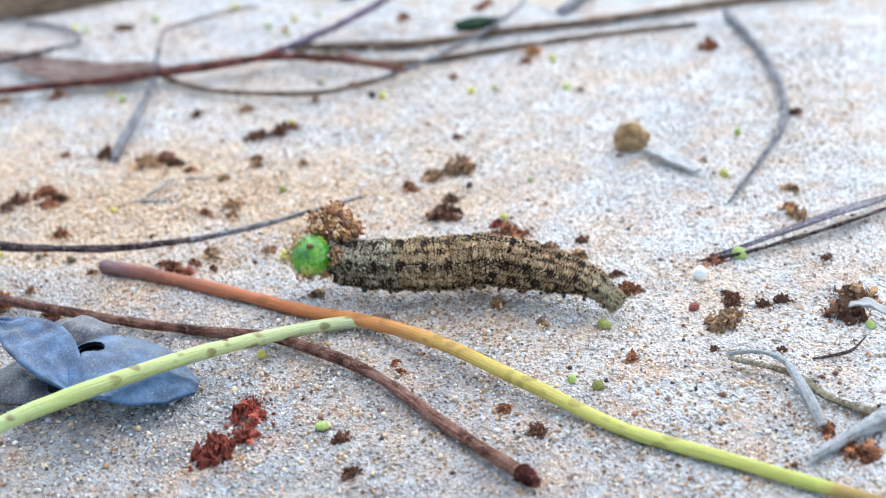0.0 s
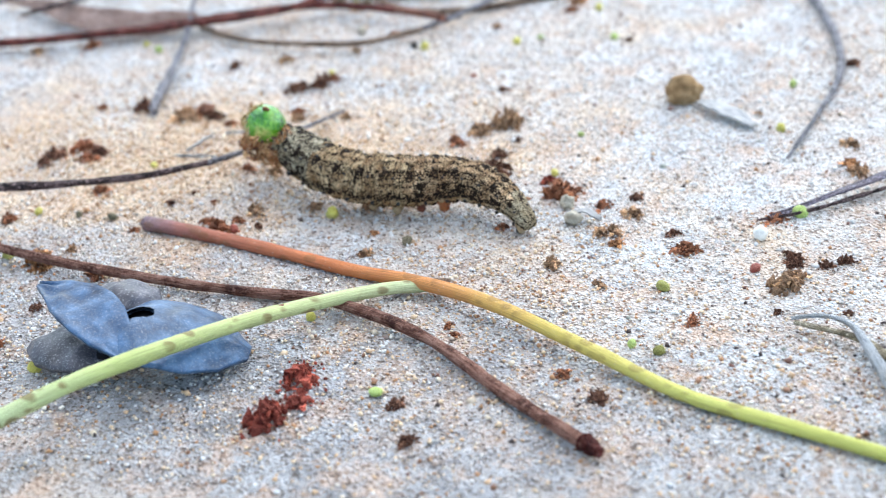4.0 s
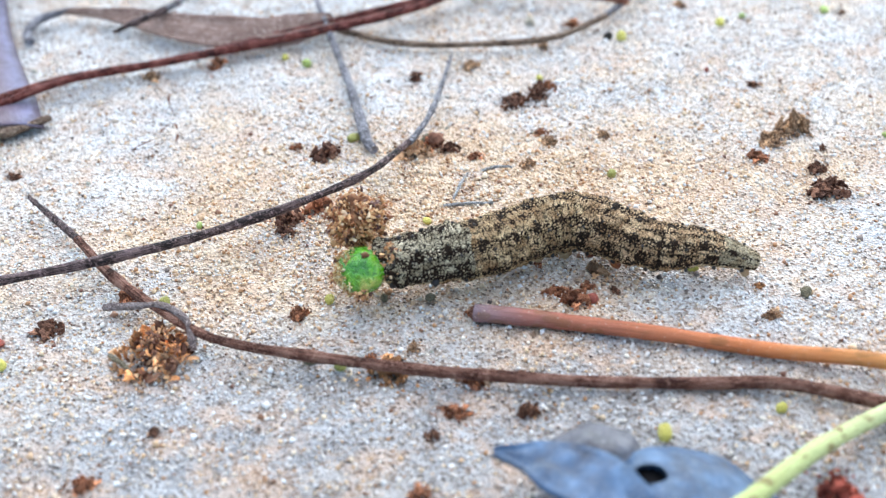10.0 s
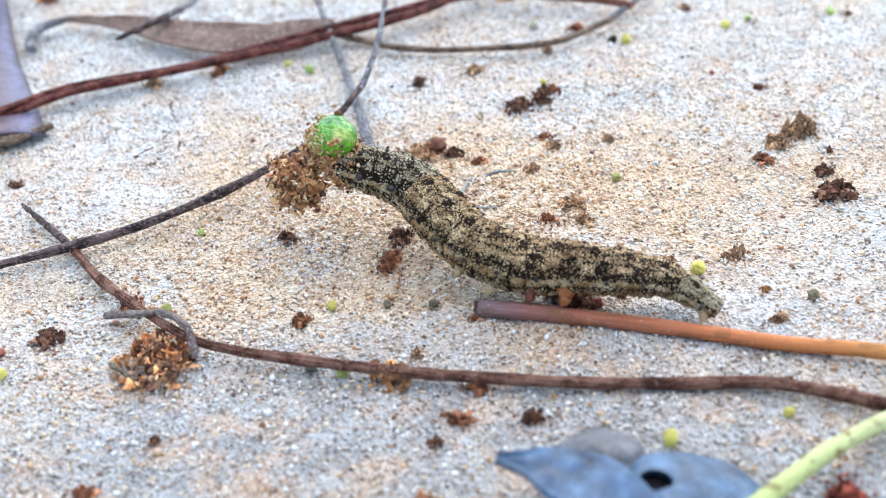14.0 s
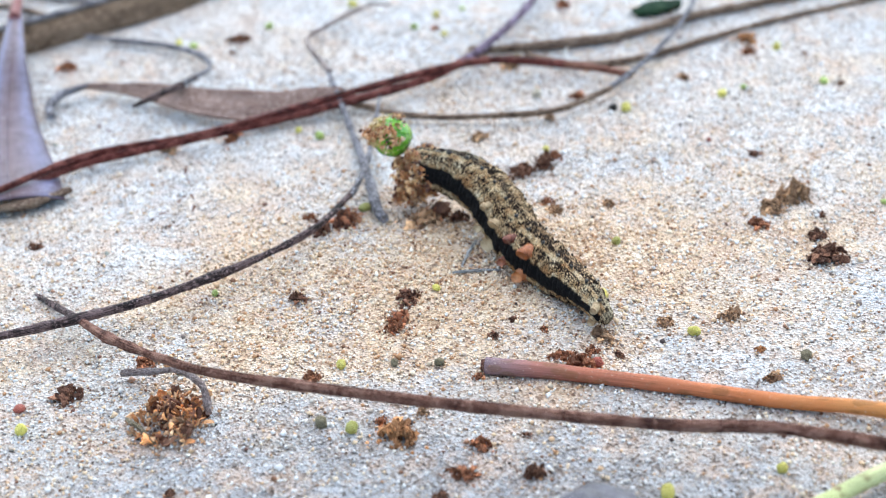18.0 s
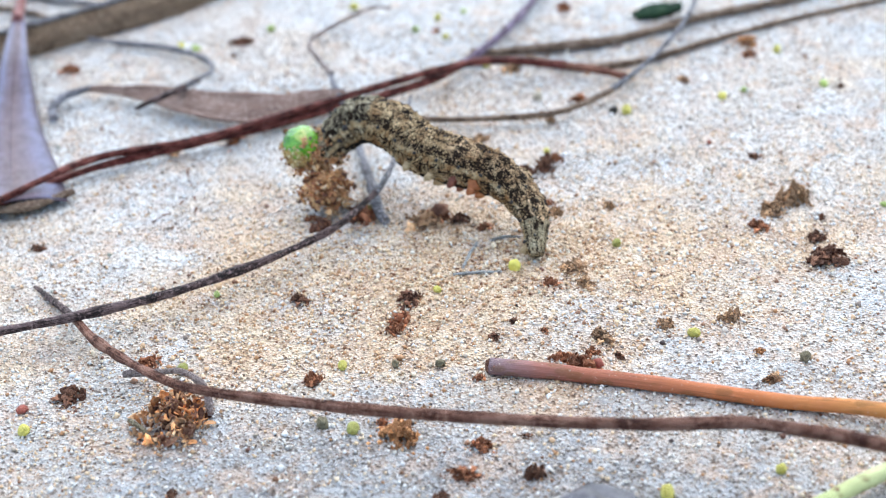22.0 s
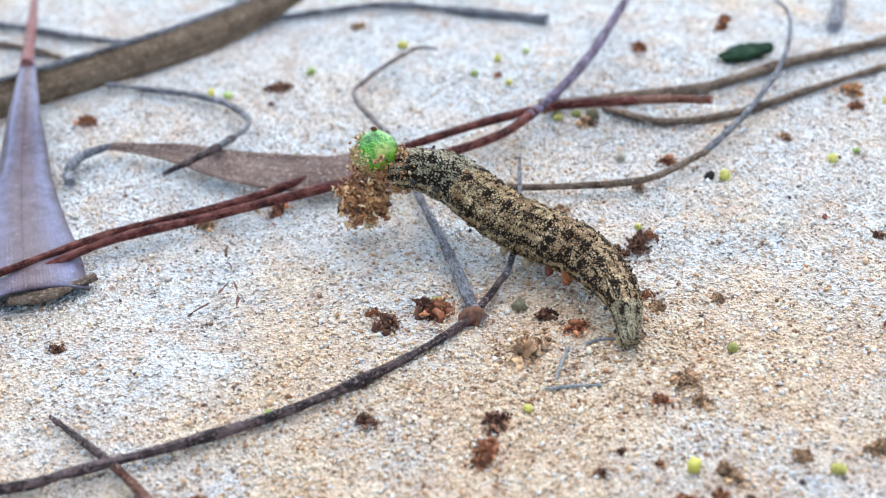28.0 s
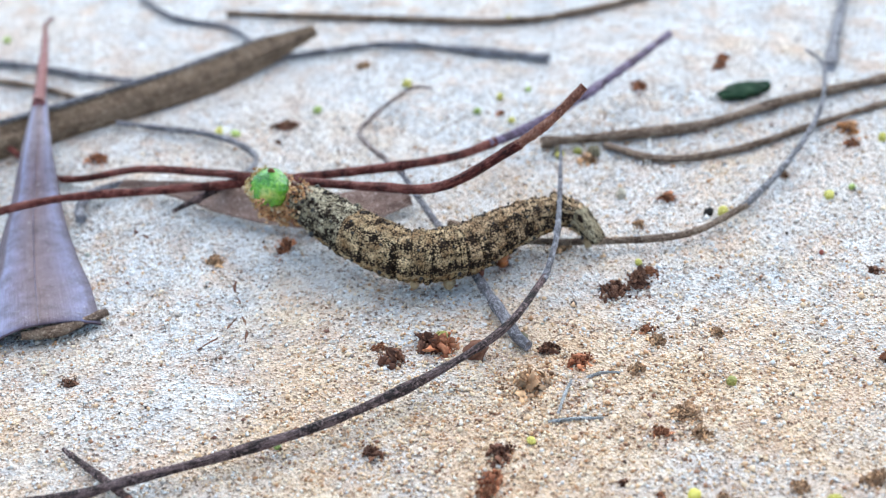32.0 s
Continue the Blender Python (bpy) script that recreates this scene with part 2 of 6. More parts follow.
def skin_material(name, cream=(0.74, 0.545, 0.315), shade=(0.31, 0.18, 0.085), ink=0.0, blotch=0.0, joints=1.0):
    """Caterpillar skin: pale cells in a fine dark net, dark joints and wedges on the back, black flank blotches, cream side line, black belly band."""
    m, t, b = material(name, 0.75, 0.12)
    s = t.nodes.new("ShaderNodeSeparateXYZ")
    uv = t.nodes.new("ShaderNodeTexCoord")
    t.links.new(uv.outputs["UV"], s.inputs[0])
    info = t.nodes.new("ShaderNodeObjectInfo")
    shift = t.nodes.new("ShaderNodeVectorMath")
    shift.operation = "ADD"
    t.links.new(coords(t), shift.inputs[0])
    t.links.new(info.outputs["Random"], shift.inputs[1])
    wob = add(t, "ShaderNodeTexNoise", Scale=1300.0, Detail=3.0)
    t.links.new(shift.outputs[0], wob.inputs["Vector"])
    warp = t.nodes.new("ShaderNodeVectorMath")
    warp.operation = "MULTIPLY_ADD"
    warp.inputs[1].default_value = (0.00045, 0.00045, 0.00045)
    t.links.new(wob.outputs["Color"], warp.inputs[0])
    t.links.new(shift.outputs[0], warp.inputs[2])
    w = warp.outputs[0]

    def calc(op, x, y=0.0, z=None):
        n = t.nodes.new("ShaderNodeMath")
        n.operation = op
        for sock, value in zip(n.inputs, (x, y, z)):
            if isinstance(value, (int, float)):
                sock.default_value = value
            elif value is not None:
                t.links.new(value, sock)
        return n.outputs[0]

    def band(value, stops):
        return ramp(t, value, [(p, (g, g, g)) for p, g in stops])

    def clamp(value):
        n = t.nodes.new("ShaderNodeClamp")
        t.links.new(value, n.inputs["Value"])
        return n.outputs[0]

    # 0 along the back, 0.5 along the belly; run goes from 0 to 1 along each ring
    broad = calc("SUBTRACT", noise_tex(t, w, 380, 4, 0.6), 0.5)
    mid = calc("SUBTRACT", noise_tex(t, w, 1500, 4, 0.66), 0.5)
    side = calc("MULTIPLY_ADD", broad, 0.09, calc("PINGPONG", s.outputs[1], 0.5))
    run = calc("ADD", calc("MULTIPLY_ADD", mid, 0.10, s.outputs[0]), calc("MULTIPLY", broad, 0.07))
    joint = band(run, [(0.0, 0.7), (0.04, 0.35), (0.07, 0.05), (0.20, 0.03), (0.37, 0.0), (0.39, 0.42), (0.41, 0.0), (0.54, 0.0), (0.56, 0.42), (0.58, 0.0), (0.70, 0.0), (0.72, 0.38), (0.74, 0.0), (0.865, 0.08), (0.885, 0.75), (1.0, 0.8)])
    along = band(side, [(0.0, 0.50), (0.015, 0.10), (0.045, 0.05), (0.07, 0.55), (0.12, 0.30), (0.145, 0.08), (0.158, 0.60), (0.172, 0.10), (0.205, 0.15), (0.245, 0.75), (0.275, 0.62), (0.290, 0.0), (0.320, 0.05), (0.345, 0.60), (0.37, 0.34), (0.42, 0.12)])
    wedge = calc("MULTIPLY", band(side, [(0.03, 0.0), (0.06, 1.0), (0.11, 1.0), (0.13, 0.0)]), band(run, [(0.18, 0.0), (0.24, 1.0), (0.34, 0.9), (0.42, 0.0)]))
    slant = calc("MULTIPLY_ADD", run, 0.09, side)
    flank = calc("MULTIPLY", band(slant, [(0.195, 0.0), (0.21, 1.0), (0.26, 1.0), (0.28, 0.0)]), band(run, [(0.34, 0.0), (0.42, 1.0), (0.66, 1.0), (0.74, 0.1)]))
    dark = calc("ADD", calc("ADD", calc("MULTIPLY", joint, 0.50 * joints), calc("MULTIPLY", along, 0.58 + 0.3 * blotch)), calc("ADD", calc("MULTIPLY", wedge, 0.42), calc("MULTIPLY", flank, blotch)))
    dark = calc("ADD", calc("MULTIPLY_ADD", mid, 0.62, dark), calc("MULTIPLY_ADD", broad, 0.15, ink + 0.15))
    net = voronoi(t, w, 3500, "DISTANCE_TO_EDGE")
    fine = noise_tex(t, w, 7000, 2, 0.6)
    vein = calc("ABSOLUTE", calc("SUBTRACT", noise_tex(t, w, 2500, 2, 0.5), 0.5))
    mark = calc("ADD", calc("MULTIPLY_ADD", net, 2.2, calc("MULTIPLY", vein, 1.1)), calc("MULTIPLY", fine, 0.22))
    ink_fac = clamp(calc("MULTIPLY_ADD", calc("SUBTRACT", dark, mark), 8.5, 0.5))
    tone = noise_tex(t, w, 650, 5, 0.68)
    skin = ramp(t, tone, [(0.34, shade), (0.5, tuple(0.5 * (p + q) for p, q in zip(cream, shade))), (0.60, cream), (0.69, tuple(1.45 * p + 0.06 for p in cream))])
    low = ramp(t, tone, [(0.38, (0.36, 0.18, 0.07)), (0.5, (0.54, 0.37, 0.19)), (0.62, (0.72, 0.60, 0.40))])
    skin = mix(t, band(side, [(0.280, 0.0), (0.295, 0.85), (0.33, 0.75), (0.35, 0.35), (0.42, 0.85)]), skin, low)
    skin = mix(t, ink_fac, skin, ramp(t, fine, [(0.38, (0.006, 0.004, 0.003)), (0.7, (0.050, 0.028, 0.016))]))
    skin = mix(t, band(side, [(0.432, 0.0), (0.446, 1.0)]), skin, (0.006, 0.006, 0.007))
    set_color(t, b, skin)
    bump(t, b, mix(t, 0.3, mark, tone), 0.9, 0.0004)
    return m


def droplet_material():
    m, t, b = material("green_gloss", 0.12, 0.6)
    n = noise_tex(t, coords(t), 330, 3, 0.5)
    c = ramp(t, n, [(0.34, (0.016, 0.15, 0.002)), (0.46, (0.055, 0.30, 0.004)), (0.57, (0.15, 0.40, 0.012)), (0.68, (0.44, 0.51, 0.11))])
    c = mix(t, 0.7, c, ramp(t, noise_tex(t, coords(t), 2600, 3, 0.6), [(0.38, (0.45, 0.6, 0.3)), (0.5, (1, 1, 1)), (0.64, (1.5, 1.2, 1.3))]), "MULTIPLY")
    set_color(t, b, c)
    bump(t, b, noise_tex(t, coords(t), 2600, 4, 0.6), 0.9, 0.0005)
    b.inputs["Coat Weight"].default_value = 0.5
    return m


GROUND = ground_material()
GRAIN = grain_material("sand_grain", [(0.0, (0.22, 0.17, 0.14)), (0.03, (0.52, 0.43, 0.35)), (0.10, (0.66, 0.59, 0.52)), (0.28, (0.69, 0.65, 0.60)), (0.52, (0.74, 0.72, 0.70)), (0.84, (0.80, 0.80, 0.80))])
GRAIN_TAN = grain_material("tan_sand_grain", [(0.0, (0.22, 0.10, 0.05)), (0.05, (0.46, 0.24, 0.11)), (0.20, (0.66, 0.44, 0.26)), (0.48, (0.75, 0.565, 0.37)), (0.76, (0.82, 0.68, 0.50)), (0.92, (0.86, 0.80, 0.70))])
GRAIN_CRUMB = grain_material("crumb_grain", [(0.0, (0.05, 0.03, 0.025)), (0.2, (0.20, 0.09, 0.06)), (0.42, (0.36, 0.19, 0.11)), (0.62, (0.50, 0.34, 0.20)), (0.8, (0.56, 0.46, 0.34)), (0.94, (0.35, 0.36, 0.30))])
GRAIN_WARM = grain_material("damp_sand_grain", [(0.0, (0.10, 0.035, 0.02)), (0.15, (0.34, 0.13, 0.05)), (0.40, (0.52, 0.25, 0.10)), (0.70, (0.66, 0.40, 0.19)), (0.93, (0.76, 0.58, 0.38))])
GRAIN_GOLD = grain_material("golden_sand_grain", [(0.0, (0.30, 0.16, 0.05)), (0.2, (0.50, 0.32, 0.11)), (0.5, (0.62, 0.47, 0.20)), (0.8, (0.72, 0.62, 0.38))])
SKIN = skin_material("caterpillar_skin", ink=0.07)
SKIN_REAR = skin_material("blotched_rear_skin", (0.76, 0.54, 0.32), (0.31, 0.172, 0.082), 0.06, 0.42)
SKIN_NECK = skin_material("grey_neck_skin", (0.62, 0.54, 0.38), (0.25, 0.20, 0.125), 0.07, 0.45)
SKIN_TAIL = skin_material("pale_tail_skin", (0.54, 0.46, 0.31), (0.30, 0.225, 0.13), -0.04, joints=0.2)
WART = mottled("black_wart", (0.006, 0.005, 0.005), (0.018, 0.013, 0.011), (0.06, 0.045, 0.035), 2500, 0.35, 0.5)
GREEN = droplet_material()
CRUST = mottled("sand_crust", (0.05, 0.02, 0.012), (0.18, 0.08, 0.04), (0.40, 0.22, 0.11), 1200)
PROLEG = mottled("pale_skin", (0.20, 0.13, 0.065), (0.42, 0.31, 0.18), (0.60, 0.50, 0.34), 1500, 0.5)
PROLEG_O = mottled("orange_skin", (0.16, 0.045, 0.015), (0.34, 0.11, 0.035), (0.50, 0.24, 0.10), 1500, 0.35, 0.4)
PROLEG_R = mottled("red_brown_skin", (0.07, 0.018, 0.010), (0.20, 0.055, 0.03), (0.36, 0.15, 0.08), 1500, 0.35, 0.4)
BLACK_BARK = bark_material("dark_bark", (0.012, 0.007, 0.007), (0.068, 0.036, 0.034), (0.26, 0.17, 0.165), 0.55, spec=0.3, soft=0.045, worn=0.8)
BROWN_BARK = bark_material("brown_bark", (0.065, 0.022, 0.015), (0.22, 0.092, 0.062), (0.42, 0.225, 0.165), spec=0.15, soft=0.055, worn=0.42)
RED_BARK = bark_material("red_bark", (0.035, 0.006, 0.005), (0.15, 0.027, 0.021), (0.35, 0.115, 0.09), 0.5, spec=0.2, soft=0.06, worn=0.4)
RUST_BARK = bark_material("rust_bark", (0.12, 0.035, 0.022), (0.30, 0.105, 0.065), (0.46, 0.22, 0.15), 0.55, worn=0.4)
GREY_BARK = bark_material("grey_bark", (0.10, 0.095, 0.105), (0.23, 0.215, 0.235), (0.42, 0.41, 0.45))
PINK_BARK = bark_material("pinkish_grey_bark", (0.12, 0.085, 0.08), (0.27, 0.20, 0.185), (0.45, 0.37, 0.35))
PALE_BARK = bark_material("pale_fibre_bark", (0.30, 0.29, 0.27), (0.58, 0.59, 0.60), (0.78, 0.80, 0.82), along=0.5, worn=0.5)
HUSK_TAN = bark_material("tan_husk", (0.12, 0.09, 0.05), (0.30, 0.24, 0.15), (0.48, 0.42, 0.30), along=0.5)
PURPLE_BARK = bark_material("purple_bark", (0.06, 0.03, 0.055), (0.17, 0.105, 0.175), (0.32, 0.25, 0.38), 0.45)
TAN_BARK = bark_material("tan_bark", (0.09, 0.05, 0.03), (0.24, 0.15, 0.10), (0.40, 0.29, 0.21))
ORANGE = stalk_material("orange_stalk", [(0.04, (0.24, 0.17, 0.19)), (0.08, (0.30, 0.15, 0.14)), (0.13, (0.40, 0.135, 0.085)), (0.32, (0.61, 0.195, 0.065)), (0.48, (0.66, 0.29, 0.085)), (0.62, (0.66, 0.50, 0.12)), (0.80, (0.62, 0.62, 0.16)), (0.98, (0.52, 0.54, 0.13)), (1.0, (0.42, 0.28, 0.09))], 0.4)
LIME = stalk_material("lime_stalk", [(0.0, (0.55, 0.54, 0.18)), (0.08, (0.60, 0.65, 0.36)), (0.4, (0.54, 0.60, 0.27)), (0.75, (0.49, 0.57, 0.20)), (1.0, (0.58, 0.66, 0.36))], 0.7)
LEAF_TAUPE = bark_material("taupe_leaf", (0.10, 0.070, 0.08), (0.20, 0.160, 0.195), (0.36, 0.33, 0.43), 0.38, spec=0.55, along=0.35, soft=0.16)
def vein_leaf_material():
    """Folded leaf: lavender-blue flanks, mauve-brown along the middle, fine dust."""
    m, t, b = material("lavender_leaf", 0.48, 0.4)
    uv = t.nodes.new("ShaderNodeTexCoord")
    s = t.nodes.new("ShaderNodeSeparateXYZ")
    t.links.new(uv.outputs["UV"], s.inputs[0])
    n = t.nodes.new("ShaderNodeMath")
    n.operation = "MULTIPLY_ADD"
    n.inputs[1].default_value = 0.22
    t.links.new(noise_tex(t, coords(t), 130, 5, 0.6), n.inputs[0])
    t.links.new(s.outputs[1], n.inputs[2])
    c = ramp(t, n.outputs[0], [(0.11, (0.09, 0.065, 0.085)), (0.24, (0.17, 0.17, 0.27)), (0.42, (0.14, 0.105, 0.14)), (0.60, (0.135, 0.085, 0.090)), (0.78, (0.15, 0.12, 0.17)), (0.95, (0.20, 0.21, 0.33)), (1.08, (0.10, 0.075, 0.10))])
    fib = noise_tex(t, coords(t, "UV", (1.5, 16, 1)), 4, 5, 0.7)
    c = mix(t, 0.6, c, ramp(t, fib, [(0.4, (0.75, 0.72, 0.72)), (0.6, (1.15, 1.15, 1.15))]), "MULTIPLY")
    c = mix(t, 0.8, c, ramp(t, noise_tex(t, coords(t), 520, 6, 0.7), [(0.36, (0.5, 0.42, 0.42)), (0.5, (0.95, 0.9, 0.9)), (0.64, (1.2, 1.2, 1.25))]), "MULTIPLY")
    c = mix(t, ramp(t, noise_tex(t, coords(t), 3000, 4, 0.7), [(0.6, (0, 0, 0)), (0.72, (0.5, 0.5, 0.5))]), c, (0.6, 0.58, 0.58))
    set_color(t, b, c)
    bump(t, b, fib, 0.5, 0.0004)
    return m


LEAF_VEINED = vein_leaf_material()
STALK_PINK = bark_material("pink_stalk", (0.20, 0.05, 0.045), (0.34, 0.12, 0.11), (0.46, 0.27, 0.27), soft=0.14)
LEAF_TAN = bark_material("tan_leaf", (0.15, 0.085, 0.068), (0.33, 0.205, 0.165), (0.50, 0.365, 0.31), 0.55, spec=0.25, along=0.35, soft=0.13)
LEAF_BLUE = mottled("slate_leaf", (0.008, 0.018, 0.042), (0.032, 0.080, 0.165), (0.115, 0.225, 0.40), 420, 0.42, 0.4, dust=0.28)
LEAF_GREY = mottled("grey_leaf", (0.018, 0.018, 0.024), (0.055, 0.055, 0.070), (0.13, 0.13, 0.16), 420, 0.45, 0.45, dust=0.5)
# Near-black colour that stands in for the deep shade inside the torn hole.
LEAF_SHADE = mottled("leaf_hole_shade", (0.003, 0.003, 0.004), (0.008, 0.008, 0.010), (0.02, 0.02, 0.022), 420, 0.8, 0.1)
LEAF_DARK = mottled("dark_green_leaf", (0.006, 0.016, 0.008), (0.015, 0.04, 0.02), (0.035, 0.07, 0.035), 420, 0.7, 0.15)
GREYPALE = mottled("pale_flake", (0.28, 0.28, 0.29), (0.38, 0.38, 0.38), (0.5, 0.5, 0.49), 500, 0.8)
STRAP = bark_material("strap_bark", (0.07, 0.04, 0.022), (0.20, 0.125, 0.075), (0.35, 0.25, 0.17), along=0.35, soft=0.11)
TONES = {
    "dark": mottled("dark_debris", (0.04, 0.018, 0.013), (0.16, 0.080, 0.056), (0.36, 0.21, 0.14), crumbs=True),
    "rust": mottled("rust_debris", (0.11, 0.034, 0.019), (0.34, 0.14, 0.078), (0.56, 0.33, 0.20), crumbs=True),
    "crimson": mottled("crimson_debris", (0.14, 0.026, 0.020), (0.32, 0.075, 0.055), (0.50, 0.19, 0.14), crumbs=True),
    "tan": mottled("tan_debris", (0.20, 0.11, 0.06), (0.42, 0.27, 0.165), (0.60, 0.45, 0.31), crumbs=True),
    "orange": mottled("orange_debris", (0.20, 0.065, 0.022), (0.48, 0.24, 0.11), (0.64, 0.43, 0.26), crumbs=True),
    "grey": mottled("grey_debris", (0.13, 0.11, 0.065), (0.24, 0.21, 0.135), (0.38, 0.34, 0.25)),
    "cream": mottled("cream_husk", (0.42, 0.36, 0.26), (0.58, 0.53, 0.42), (0.72, 0.68, 0.58), 600, 0.6, 0.3),
    "black": mottled("black_crumb", (0.008, 0.007, 0.007), (0.022, 0.018, 0.016), (0.06, 0.05, 0.045), 900, 0.5, 0.35),
    "seed_y": mottled("yellow_seed", (0.48, 0.40, 0.06), (0.66, 0.60, 0.12), (0.76, 0.73, 0.32), 700, 0.4, 0.4),
    "seed_g": mottled("green_seed", (0.30, 0.42, 0.08), (0.46, 0.60, 0.16), (0.62, 0.72, 0.36), 700, 0.4, 0.4),
    "seed_o": mottled("olive_seed", (0.16, 0.15, 0.03), (0.36, 0.36, 0.09), (0.52, 0.52, 0.20), 700, 0.5, 0.4),
    "red": mottled("red_seed", (0.22, 0.04, 0.03), (0.38, 0.09, 0.06), (0.5, 0.2, 0.14), 700, 0.4, 0.4),
}
WHITE_SEED = mottled("white_seed", (0.55, 0.55, 0.5), (0.74, 0.74, 0.7), (0.85, 0.85, 0.82), 700, 0.4, 0.4)
STONE = mottled("stone_brown", (0.15, 0.08, 0.03), (0.34, 0.22, 0.11), (0.52, 0.38, 0.22), 500, 0.85)


# ---- geometry helpers (plan units in, metres out) ----
rng = np.random.default_rng(7)
WAVES = [(0.022 / (k + 1) ** 0.75, *(rng.normal(0, 0.55 * (k + 1) ** 1.15, 2)), rng.uniform(0, 6.28)) for k in range(16)]


def height(x, y):
    """Ground relief, in plan units, with the low heap of sand in the middle."""
    z = sum(a * np.sin(u * x + v * y + p) for a, u, v, p in WAVES)
    return 0.45 * z - 0.02 + 0.035 * np.exp(-(((x + 0.4) / 1.6) ** 2 + ((y + 3.5) / 0.8) ** 2))


def link(name, bm, mat, parent=None, label="", smooth=True):
    me = bpy.data.meshes.new(name)
    bm.transform(Matrix.Scale(U, 4))
    bm.to_mesh(me)
    bm.free()
    if smooth:
        me.shade_smooth()
    me.materials.append(mat)
    ob = new(name, me)
    ob.parent = parent
    return tagged(ob, label)


def part(name, bm, mat, parent, label="", smooth=True):
    return link(name, bm, mat, parent, label, smooth)


def spline(points, n):
    """Catmull-Rom through the points, n samples at even lengths."""
    p = np.array(points, float)
    p = np.vstack([2 * p[0] - p[1], p, 2 * p[-1] - p[-2]])
    out = []
    for i in range(1, len(p) - 2):
        for s in np.linspace(0, 1, 24, endpoint=False):
            a, b, c, d = p[i - 1 : i + 3]
            out.append(0.5 * (2 * b + (c - a) * s + (2 * a - 5 * b + 4 * c - d) * s**2 + (3 * b - a - 3 * c + d) * s**3))
    out.append(p[-2])
    out = np.array(out)
    dist = np.r_[0, np.cumsum(np.linalg.norm(np.diff(out, axis=0), axis=1))]
    u = np.linspace(0, dist[-1], n)
    return np.stack([np.interp(u, dist, out[:, k]) for k in range(3)], 1)


def tube(points, radii, sides=12, rings=60, rough=0.08, seed=0, flat=1.0, knots=()):
    """A tapered, slightly knobbly tube along the points, closed at both ends, with UVs along and around."""
    line = spline(points, rings)
    rad = np.interp(np.linspace(0, 1, rings), np.linspace(0, 1, len(radii)), radii)
    for k, amount in knots:
        rad = rad * (1 + amount * np.exp(-(((np.linspace(0, 1, rings) - k) / 0.012) ** 2)))
    r = np.random.default_rng(seed)
    wob = 1 + rough * np.convolve(r.normal(0, 1, rings + 4), np.ones(5) / 2.2, "valid")
    bm = bmesh.new()
    uv = bm.loops.layers.uv.new()
    up, loops = Vector((0, 0, 1)), []
    for i in range(rings):
        tan = Vector(line[min(i + 1, rings - 1)] - line[max(i - 1, 0)]).normalized()
        side = tan.cross(up)
        side = side.normalized() if side.length > 0.05 else Vector((1, 0, 0))
        nor = side.cross(tan).normalized()
        c = Vector(line[i])
        ring = []
        for j in range(sides):
            a = 2 * math.pi * j / sides
            q = rad[i] * wob[i] * (1 + 0.5 * rough * math.sin(3 * a + i * 0.35 + seed) + 1.6 * rough * noise.noise((math.cos(a) * 2.2, math.sin(a) * 2.2, i * 0.22 + seed * 3.1)))
            ring.append(bm.verts.new(c + side * (math.cos(a) * q) + nor * (math.sin(a) * q * flat)))
        loops.append(ring)
    for i in range(rings - 1):
        for j in range(sides):
            k = (j + 1) % sides
            f = bm.faces.new((loops[i][j], loops[i][k], loops[i + 1][k], loops[i + 1][j]))
            for lp, (a, b) in zip(f.loops, ((i, j), (i, j + 1), (i + 1, j + 1), (i + 1, j))):
                lp[uv].uv = (a / (rings - 1), b / sides)
    bm.faces.new(loops[0])
    bm.faces.new(loops[-1][::-1])
    bm.normal_update()
    return bm


def rest(points, r):
    """Plan points laid on the ground: each is lifted by the radius and its own extra height."""
    return [(p[0], p[1], float(height(p[0], p[1])) + r + (p[2] if len(p) > 2 else 0.0)) for p in points]


